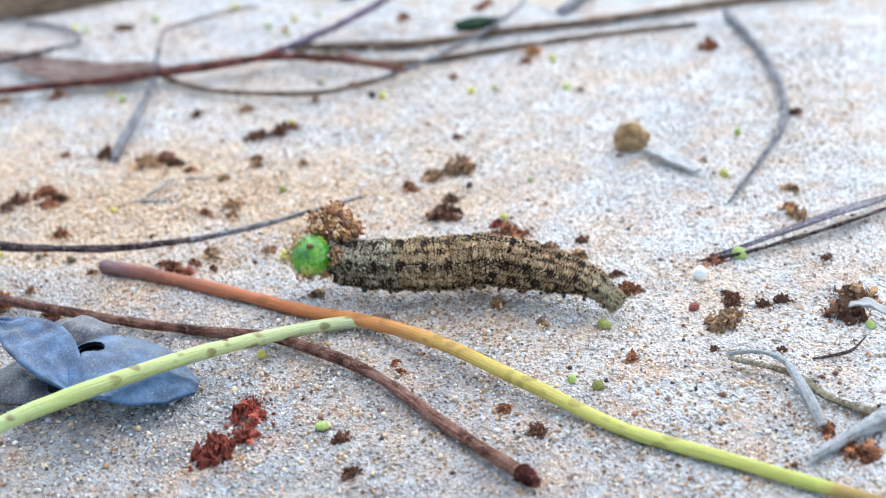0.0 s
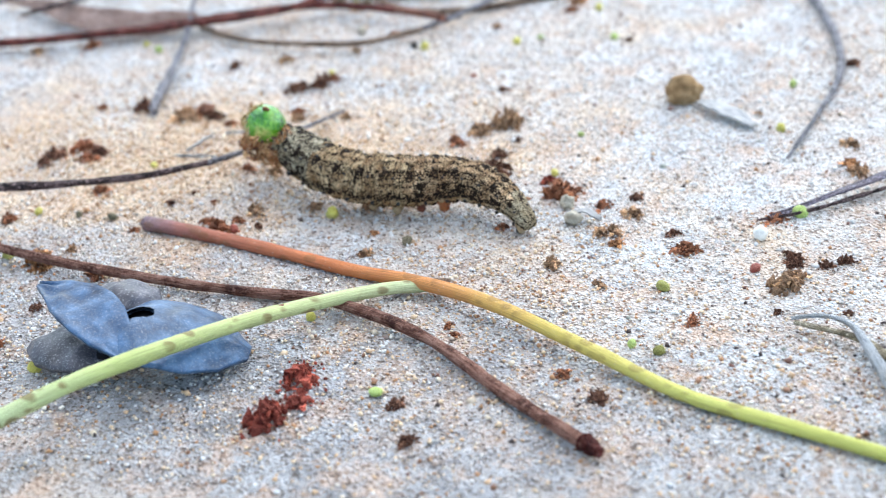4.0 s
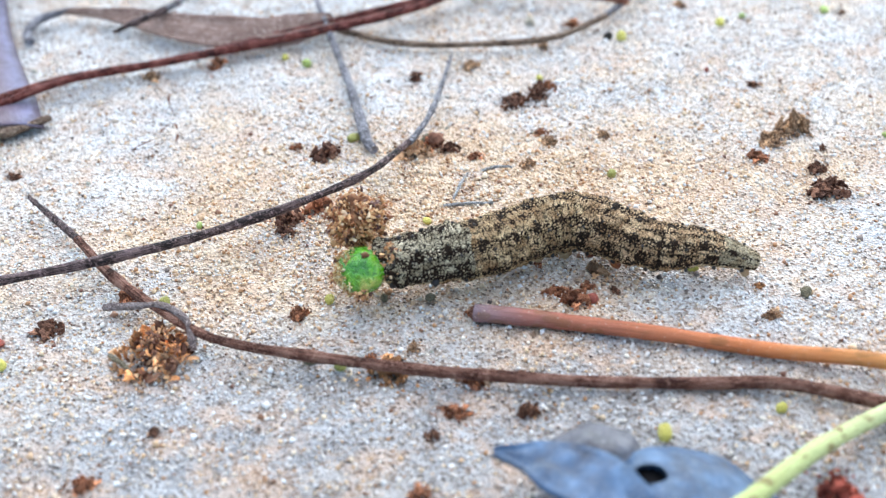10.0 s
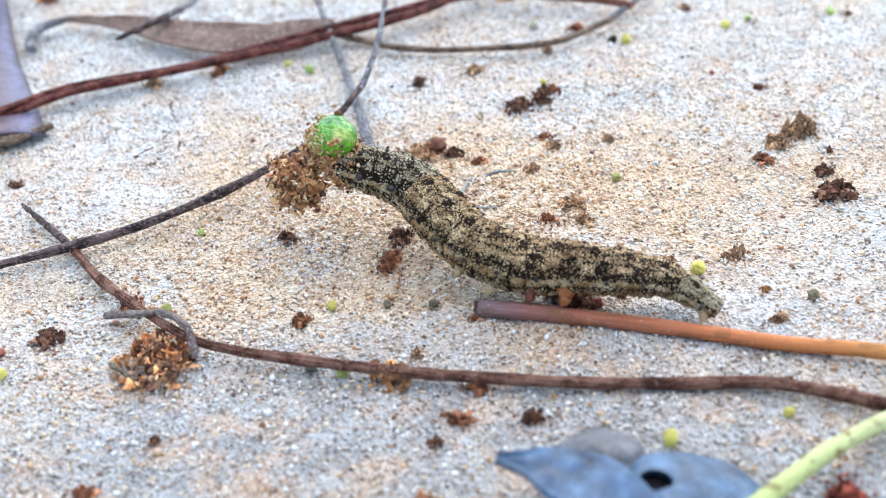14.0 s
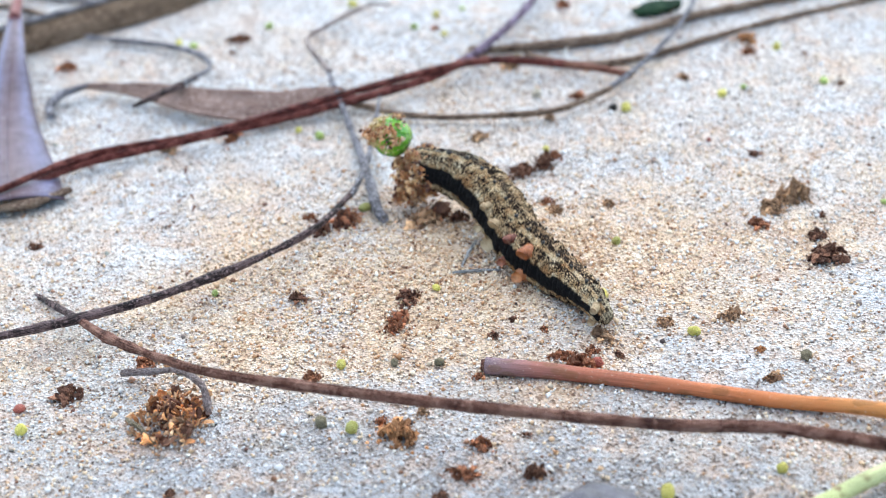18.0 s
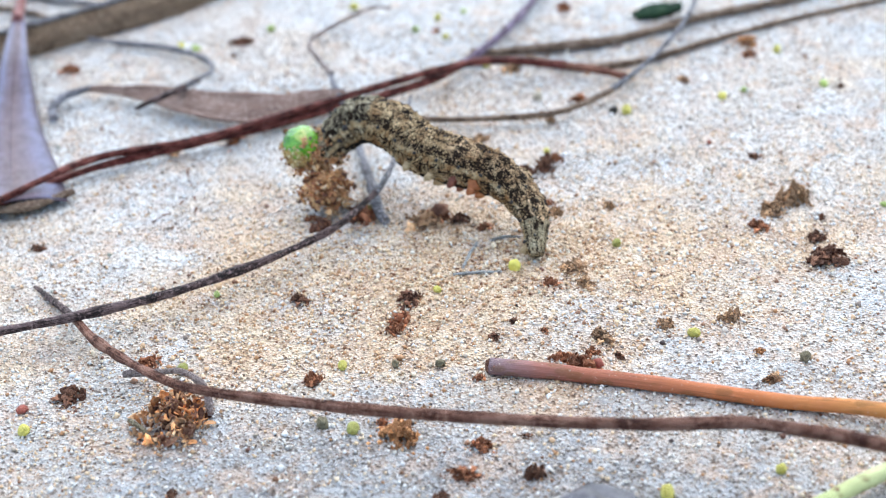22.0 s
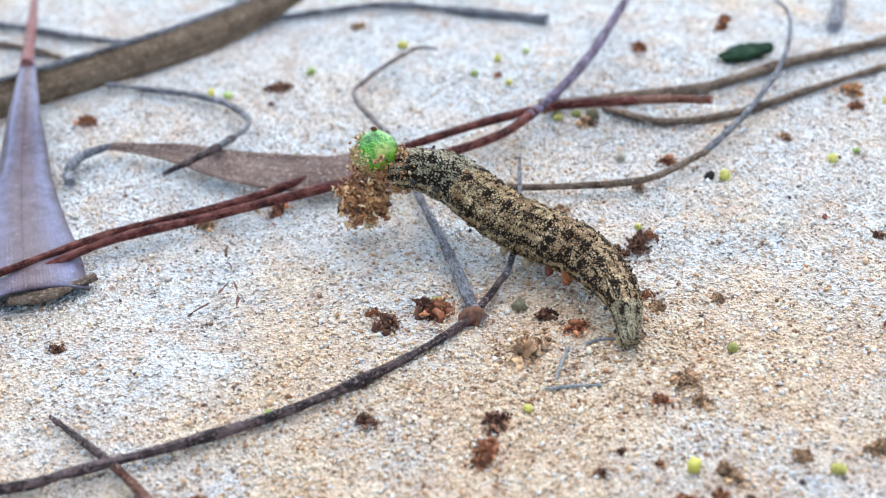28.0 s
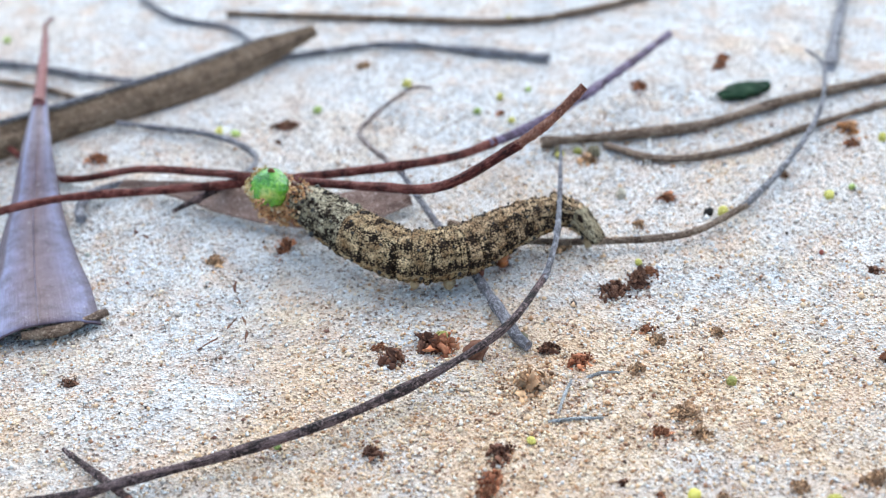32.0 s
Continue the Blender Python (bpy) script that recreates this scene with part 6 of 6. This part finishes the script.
    crawl(20, 42, (-1.05, -2.58, 0.46), (-0.89, -2.71, 0.18), (-0.75, -2.49, 0.50), (-0.59, -2.49, 0.75), (-0.30, -2.58, 0.87), (-0.09, -2.78, 0.80), (0.07, -3.04, 0.63), (0.24, -3.24, 0.49), (0.44, -3.44, 0.37), (0.69, -3.66, 0.25), (0.88, -3.86, 0.12))
    crawl(20.5, 72, (-0.87, -2.50, 0.67), (-0.99, -2.58, 0.25), (-0.54, -2.54, 0.51), (-0.30, -2.67, 0.49), (-0.01, -2.81, 0.46), (0.24, -2.93, 0.44), (0.54, -3.05, 0.44), (0.80, -3.16, 0.45), (1.04, -3.30, 0.42), (1.22, -3.50, 0.29), (1.33, -3.69, 0.12))
    crawl(21, 58, (-1.07, -2.71, 0.66), (-1.27, -2.79, 0.25), (-0.79, -2.73, 0.53), (-0.49, -2.81, 0.55), (-0.17, -2.93, 0.52), (0.11, -3.04, 0.48), (0.44, -3.16, 0.45), (0.73, -3.25, 0.45), (1.00, -3.37, 0.41), (1.24, -3.58, 0.30), (1.28, -3.82, 0.12))
    crawl(21.5, 50, (-1.18, -2.77, 0.57), (-1.37, -2.80, 0.25), (-0.88, -2.77, 0.48), (-0.56, -2.85, 0.50), (-0.22, -2.96, 0.47), (0.08, -3.07, 0.44), (0.43, -3.18, 0.42), (0.74, -3.27, 0.43), (1.04, -3.38, 0.40), (1.32, -3.58, 0.29), (1.41, -3.82, 0.12))
    crawl(22, 36, (-1.11, -2.46, 0.52), (-0.95, -2.63, 0.18), (-0.80, -2.39, 0.55), (-0.57, -2.42, 0.70), (-0.31, -2.59, 0.69), (-0.12, -2.76, 0.59), (0.14, -2.92, 0.54), (0.39, -3.06, 0.50), (0.60, -3.21, 0.42), (0.74, -3.45, 0.28), (0.74, -3.68, 0.12))
    crawl(22.5, 26, (-1.22, -1.91, 0.54), (-1.45, -1.90, 0.27), (-0.93, -1.93, 0.43), (-0.69, -2.08, 0.40), (-0.41, -2.26, 0.37), (-0.17, -2.42, 0.33), (0.10, -2.60, 0.29), (0.34, -2.76, 0.27), (0.58, -2.93, 0.25), (0.81, -3.15, 0.20), (0.92, -3.40, 0.12))
    crawl(23, 38, (-1.13, -1.81, 0.59), (-1.43, -1.84, 0.26), (-0.85, -1.88, 0.40), (-0.60, -2.02, 0.35), (-0.30, -2.17, 0.29), (-0.04, -2.29, 0.26), (0.28, -2.41, 0.26), (0.56, -2.49, 0.29), (0.83, -2.61, 0.30), (1.08, -2.81, 0.22), (1.21, -3.04, 0.12))
    crawl(23.5, -20, (-1.37, -2.21, 0.52), (-1.36, -2.16, 0.33), (-1.07, -2.27, 0.35), (-0.83, -2.48, 0.33), (-0.55, -2.69, 0.30), (-0.27, -2.80, 0.28), (0.09, -2.85, 0.27), (0.39, -2.88, 0.27), (0.66, -3.03, 0.27), (0.89, -3.30, 0.22), (1.02, -3.56, 0.12))
    crawl(24, -25, (-1.46, -1.96, 0.50), (-1.50, -1.93, 0.28), (-1.19, -2.01, 0.35), (-0.95, -2.28, 0.33), (-0.69, -2.59, 0.31), (-0.38, -2.72, 0.29), (0.03, -2.75, 0.27), (0.38, -2.80, 0.27), (0.67, -2.98, 0.27), (0.92, -3.30, 0.24), (1.05, -3.61, 0.12))
    crawl(24.5, -20, (-1.72, -2.08, 0.29), (-1.71, -2.00, 0.18), (-1.46, -1.99, 0.35), (-1.20, -2.15, 0.33), (-0.93, -2.37, 0.30), (-0.68, -2.55, 0.29), (-0.37, -2.72, 0.27), (-0.10, -2.86, 0.27), (0.19, -2.96, 0.27), (0.51, -3.08, 0.21), (0.72, -3.28, 0.12))
    crawl(25, -35, (-1.54, -1.91, 0.56), (-1.21, -1.83, 0.41), (-1.38, -1.96, 0.40), (-1.38, -2.33, 0.36), (-1.15, -2.64, 0.32), (-0.79, -2.67, 0.28), (-0.38, -2.63, 0.27), (-0.02, -2.71, 0.27), (0.28, -2.93, 0.26), (0.51, -3.27, 0.20), (0.54, -3.63, 0.12))
    crawl(25.5, -5, (-1.48, -1.93, 0.57), (-1.49, -1.89, 0.36), (-1.20, -1.99, 0.40), (-0.98, -2.22, 0.36), (-0.72, -2.49, 0.32), (-0.49, -2.71, 0.29), (-0.22, -2.97, 0.27), (0.00, -3.20, 0.27), (0.23, -3.44, 0.27), (0.45, -3.73, 0.22), (0.60, -3.99, 0.12))
    crawl(27.5, 10, (-0.98, -1.81, 0.73), (-1.08, -1.85, 0.40), (-0.64, -1.87, 0.55), (-0.40, -1.97, 0.47), (-0.18, -2.16, 0.38), (0.02, -2.34, 0.31), (0.24, -2.55, 0.27), (0.43, -2.75, 0.27), (0.61, -2.95, 0.27), (0.78, -3.21, 0.22), (0.87, -3.44, 0.12))
    crawl(28, 8, (-0.99, -1.67, 0.71), (-1.13, -1.73, 0.34), (-0.66, -1.72, 0.55), (-0.40, -1.77, 0.45), (-0.18, -2.00, 0.37), (0.03, -2.18, 0.30), (0.28, -2.40, 0.27), (0.47, -2.61, 0.27), (0.60, -2.87, 0.27), (0.69, -3.18, 0.24), (0.70, -3.44, 0.12))
    crawl(28.5, 5, (-1.51, -1.63, 0.64), (-1.45, -1.56, 0.47), (-1.19, -1.66, 0.50), (-0.97, -1.77, 0.44), (-0.70, -1.88, 0.38), (-0.46, -1.94, 0.32), (-0.17, -1.94, 0.28), (0.09, -1.90, 0.27), (0.35, -1.87, 0.27), (0.62, -1.93, 0.24), (0.78, -2.08, 0.12))
    crawl(29, 5, (-1.37, -1.62, 0.68), (-1.28, -1.55, 0.50), (-1.15, -1.70, 0.45), (-0.85, -1.82, 0.40), (-0.50, -1.93, 0.34), (-0.19, -1.86, 0.29), (0.15, -1.71, 0.27), (0.47, -1.67, 0.27), (0.72, -1.83, 0.27), (0.84, -2.17, 0.24), (0.82, -2.46, 0.12))
    crawl(29.5, 0, (-1.41, -1.62, 0.65), (-1.29, -1.54, 0.49), (-1.12, -1.68, 0.45), (-0.88, -1.80, 0.40), (-0.57, -1.87, 0.34), (-0.30, -1.88, 0.29), (0.01, -1.84, 0.27), (0.29, -1.80, 0.27), (0.56, -1.81, 0.26), (0.80, -1.99, 0.21), (0.87, -2.24, 0.12))
    crawl(30, -20, (-1.46, -1.87, 0.42), (-1.35, -1.77, 0.30), (-1.17, -1.86, 0.35), (-0.94, -1.95, 0.33), (-0.66, -1.97, 0.30), (-0.44, -1.87, 0.28), (-0.28, -1.64, 0.27), (-0.12, -1.44, 0.27), (0.06, -1.27, 0.27), (0.31, -1.19, 0.24), (0.42, -1.36, 0.12))
    crawl(30.5, -5, (-1.49, -1.51, 0.57), (-1.39, -1.43, 0.41), (-1.26, -1.56, 0.40), (-1.06, -1.80, 0.36), (-0.77, -2.00, 0.32), (-0.48, -2.12, 0.29), (-0.13, -2.16, 0.27), (0.17, -2.09, 0.27), (0.46, -1.96, 0.27), (0.74, -1.75, 0.24), (0.92, -1.81, 0.12))
    crawl(31, -5, (-1.79, -1.67, 0.55), (-1.70, -1.58, 0.42), (-1.53, -1.70, 0.40), (-1.26, -1.82, 0.36), (-0.94, -1.92, 0.32), (-0.66, -1.97, 0.29), (-0.33, -1.93, 0.27), (-0.05, -1.82, 0.27), (0.21, -1.69, 0.26), (0.49, -1.51, 0.21), (0.70, -1.33, 0.12))
    crawl(31.5, -5, (-1.93, -1.28, 0.57), (-1.84, -1.19, 0.42), (-1.64, -1.32, 0.40), (-1.37, -1.56, 0.37), (-1.03, -1.81, 0.33), (-0.70, -1.94, 0.29), (-0.31, -1.87, 0.27), (-0.04, -1.63, 0.27), (0.19, -1.34, 0.26), (0.44, -1.01, 0.22), (0.69, -0.76, 0.12))
    crawl(32, -5, (-1.91, -1.28, 0.57), (-1.82, -1.19, 0.42), (-1.59, -1.33, 0.40), (-1.37, -1.59, 0.37), (-1.09, -1.87, 0.34), (-0.80, -2.03, 0.30), (-0.43, -1.97, 0.27), (-0.14, -1.77, 0.27), (0.14, -1.57, 0.27), (0.49, -1.45, 0.25), (0.69, -1.65, 0.12))
    for ob, rows in POSES.items():
        walk(ob, rows)
    walk(black_twig, lie(BLACK_PIVOT, BLACK_AXIS, [(0, 0.96, -2.11, 0.2, -30.88, -8.34, 0.32), (2, 0.71, -1.8, 0.15, -28.22, -7.37, -0.89), (5, 0.43, -1.43, 0.25, -9.41, -8.17, 2.51), (6, 0.06, -0.43, -0, -3.16, -1.69, 0.32), (7, 0.03, 0.11, -0.07, 0.72, 0.34, -0.02), (9, -0.12, -0.75, 0.3, -3.6, -12.56, -1.51), (10, -0.08, -0.48, 0.11, -4.18, -6.13, -0.97), (11, -0.13, -0.35, 0.27, -5.17, -11.96, -1.87), (12, -0.14, 0.28, 0.23, 7.16, 3.9, -3.19), (13, -0.49, 0.22, 0.19, 2.37, 7.12, -3.17), (14, -0.45, 0.12, 0.18, -1.15, 14.56, -3.3), (17, -0.33, 0.13, 0.18, 1.9, 6.7, -3), (18, -0.6, -0.15, 0.06, 1.04, 2.0, 0.96), (20, -0.38, 0.16, -0.04, -0.23, 1.5, -0.92), (22, -0.42, -0.11, 0.07, -1.50, 1.5, 0.34), (24, -0.44, 0.05, -0.02, 3.65, 3.02, 1.21), (25, -0.38, 0.03, 0.03, 2.24, 0.53, -0.24), (28, 0.02, 0.1, -0.05, 0.62, 0.33, -0.21), (29, -0.12, 0.09, 0.03, 0.98, 2.77, 0.56), (30, -0.14, 0.25, -0.04, 5.36, 5.45, 1.18), (30.6, 0.28, 0.14, 0.14, -1.53, 6.2, -2.67), (32, 0.28, 0.14, 0.14, -1.53, 6.2, -2.67)]))
    rest_place = orange_stalk.location.copy()
    walk(orange_stalk, [(t, Matrix.Translation(rest_place + at(x, y, z))) for t, x, y, z in [(0, 0, 0, 0), (6, -0.02, 0.01, 0), (7.5, -0.05, -0.13, 0.02), (11.2, -0.07, -0.12, 0.02), (11.8, -0.06, 0.01, 0), (17, -0.05, 0.02, 0), (20, -0.01, 0.03, 0), (32, -0.01, 0.03, 0)]])
    walk(brown_twig, lie(BROWN_PIVOT, BROWN_AXIS, [(0.00, -0.01, -0.03, 0.02, -0.59, -5.82, -0.10), (10.00, -0.01, -0.03, 0.02, -0.59, -5.82, -0.10), (17.00, -0.17, 0.09, -0.01, -1.00, -5.57, -0.68), (17.50, -0.17, 0.09, -0.01, -1.00, -5.57, -0.68), (18.00, -0.16, -0.24, 0.45, -1.20, -25.00, -5.70), (20.00, -0.13, -0.24, 0.44, -0.98, -24.21, -5.56), (22.00, -0.32, -0.27, 0.43, -3.64, -14.22, -6.37), (23.00, -0.30, -0.22, 0.38, -2.29, -17.37, -5.55), (25.00, 0.08, -0.02, 0.10, 4.55, -3.41, -2.15), (32.00, 0.08, -0.02, 0.10, 4.55, -3.41, -2.15)]))
    walk(slate_leaf, lie(LEAF_PIVOT, (1, 0, 0), [(0, 0, 0, 0, 0, 0, 0), (2.5, 0.02, -0.03, 0, 0, 0, 0), (5, 0.05, -0.05, 0, 0, 0, 0), (5.5, 0.06, -0.09, 0, 0, 0, 0), (9, 0.08, -0.31, 0, 0, 0, 0), (32, 0.08, -0.31, 0, 0, 0, 0)]))
    walk(lime_stalk, lie(LIME_PIVOT, (1, 0, 0), [(0, 0, 0, 0, 0, 0, 0), (2.5, 0, 0, 0, 0, 0, 0), (5, 0.15, -0.08, 0, -3, 0, 0), (6, 0.25, -0.15, 0, -6, 0, 0), (9, 0.4, -0.3, 0, -12, 0, 0), (32, 0.4, -0.3, 0, -12, 0, 0)]))
    walk(red_twig, lie(RED_PIVOT, RED_AXIS, [(0, -0, -0.01, -0.03, -0.96, -2.76, -0.14), (7, -0, -0.01, -0.03, -0.96, -2.76, -0.14), (25, 0.03, -0.08, 0.03, 4.02, 9.6, -2.22), (28, -0.08, 0.11, 0, 2.81, -9.22, -0.36), (28.35, 0.06, -0.14, 0.23, -9.17, 67.07, -3.54), (28.7, 0.23, -0.42, 0.46, -25.65, 154.84, -6.07), (31.1, 0.23, -0.42, 0.46, -25.65, 154.84, -6.07), (31.3, -0.42, -0.27, 0.37, -41.4, 185.63, -4.17), (31.5, -1.04, -0.15, 0.27, -61.65, 227.9, -1.63), (32, -1.04, -0.15, 0.27, -61.65, 227.9, -1.63)]))
    walk(purple_twig, lie(RED_PIVOT, RED_AXIS, [(0, 0.04, -0.04, 0.04, -0.87, 6.12, -0.78), (7, 0.04, -0.04, 0.04, -0.87, 6.12, -0.78), (25, -0.05, 0, -0.03, 3.43, -3.36, 0.08), (28, -0.05, -0.05, 0.04, 1.3, 4.17, -1.5), (28.7, -0.32, -0.14, 0.22, -5.06, 8.55, 3.56), (31.1, -0.32, -0.14, 0.22, -5.06, 8.55, 3.56), (31.5, -0.52, 0.27, 0.19, -13.85, 1.02, 0.65), (32, -0.52, 0.27, 0.19, -13.85, 1.02, 0.65)]))
    walk(arc_twig, lie(ARC_PIVOT, (1, 0, 0), [(0, 0, 0, 0, 0, 0, 0), (28, 0, 0, 0, 0, 0, 0), (28.8, 0.04, -0.12, 0, 0, 0, 0), (31.1, 0.04, -0.12, 0, 0, 0, 0), (31.5, 0.28, -0.33, 0, 0, 0, 0), (32, 0.28, -0.33, 0, 0, 0, 0)]))
    walk(mid_twig, lie(MID_PIVOT, (0, 1, 0), [(0, 0, 0, 0, 0, 0, 0), (24, 0, 0, 0, 0, 0, 0), (28, 0, -0.05, 0, 3, 0, 0), (31.1, 0.02, -0.08, 0, 4, 0, 0), (31.5, 0.05, -0.1, 0, 8, 0, 0), (32, 0.05, -0.1, 0, 8, 0, 0)]))
    pushed_scrap(0.16, "rust", 1, "crumpled rust-brown scrap pushed about on the sand", [(0, -0.82, -3.76, 0), (10, -0.85, -3.76, 0), (12, -1.15, -3.2, 40), (17.5, -1.15, -3.2, 40), (18.2, -0.64, -2.83, 70), (32, -0.58, -2.86, 70)])
    pushed_scrap(0.14, "dark", 2, "small dark scrap of dry plant", [(0, -1.05, -3.88, 0), (10, -1.08, -3.88, 0), (12, -1.0, -3.35, 30), (17.5, -1.0, -3.35, 30), (18.2, -0.97, -2.97, 60), (32, -0.97, -2.97, 60)])
    pushed_scrap(0.12, "rust", 3, "dark crumbling scrap on the sand heap", [(0, -0.72, -3.95, 0), (10, -0.7, -3.9, 0), (11.8, -0.35, -4.34, 50), (32, -0.35, -4.34, 50)])
    pushed_scrap(0.2, "tan", 4, "sandy tan crumb pushed along the ground", [(0, -0.12, -3.0, 0), (22.5, -0.12, -3.0, 0), (24, -0.04, -3.04, 20), (26, -0.02, -3.4, 40), (32, -0.02, -3.42, 40)])
    pushed_scrap(0.13, "dark", 0, "dark crumbling scrap of dry plant", [(0, -0.68, -3.85, 0), (10, -0.66, -3.8, 0), (11.8, -0.27, -4.12, 50), (32, -0.27, -4.12, 50)])
    pushed_scrap(0.15, "dark", 2, "dark brown scrap beside the grey twig", [(0, -0.6, -2.8, 0), (9, -0.67, -2.83, 0), (11.5, -1.1, -3.2, 60), (17, -1.1, -3.2, 60), (18.5, -0.66, -2.82, 90), (32, -0.7, -2.8, 90)])
    pebble = debris_mesh("dark", "pebble", 2).copy()
    pebble.transform(Matrix.Scale(0.10 * U, 4))
    walk(tagged(new("pebble", pebble), "round brown pebble in the crumbs", "pebble", "crumbs on the sand"), [(t, Matrix.Translation(at(x, y, float(height(x, y)) - 0.01)) @ pose(0, 0, 0, 0, 0, turn)) for t, x, y, turn in ((0, 0.05, -2.9, 0), (22.5, 0.0, -2.88, 0), (24, -0.36, -2.98, 60), (32, -0.36, -2.98, 60))])
    rolled = debris_mesh("seed_y", "seed", 2).copy()
    rolled.transform(Matrix.Scale(0.055 * U, 4))
    walk(tagged(new("seed", rolled), "yellow seed rolled along the sand", "seed", "seeds on the sand"), [(t, Matrix.Translation(at(x, y, float(height(x, y)) - 0.01)) @ pose(0, 0, 0, 0, 0, turn)) for t, x, y, turn in ((0, 1.80, -4.73, 0), (17.5, 1.80, -4.73, 0), (18.5, 0.56, -3.77, 0), (25, 0.58, -3.84, 10), (26.5, 0.92, -4.65, 80), (32, 0.92, -4.65, 80))])
    pushed_scrap(0.13, "rust", 0, "rust-red crumb pushed along the ground", [(0, 0.0, -2.92, 0), (22.5, 0.0, -2.92, 0), (24, 0.31, -3.16, 30), (32, 0.38, -3.18, 50)])


motions()
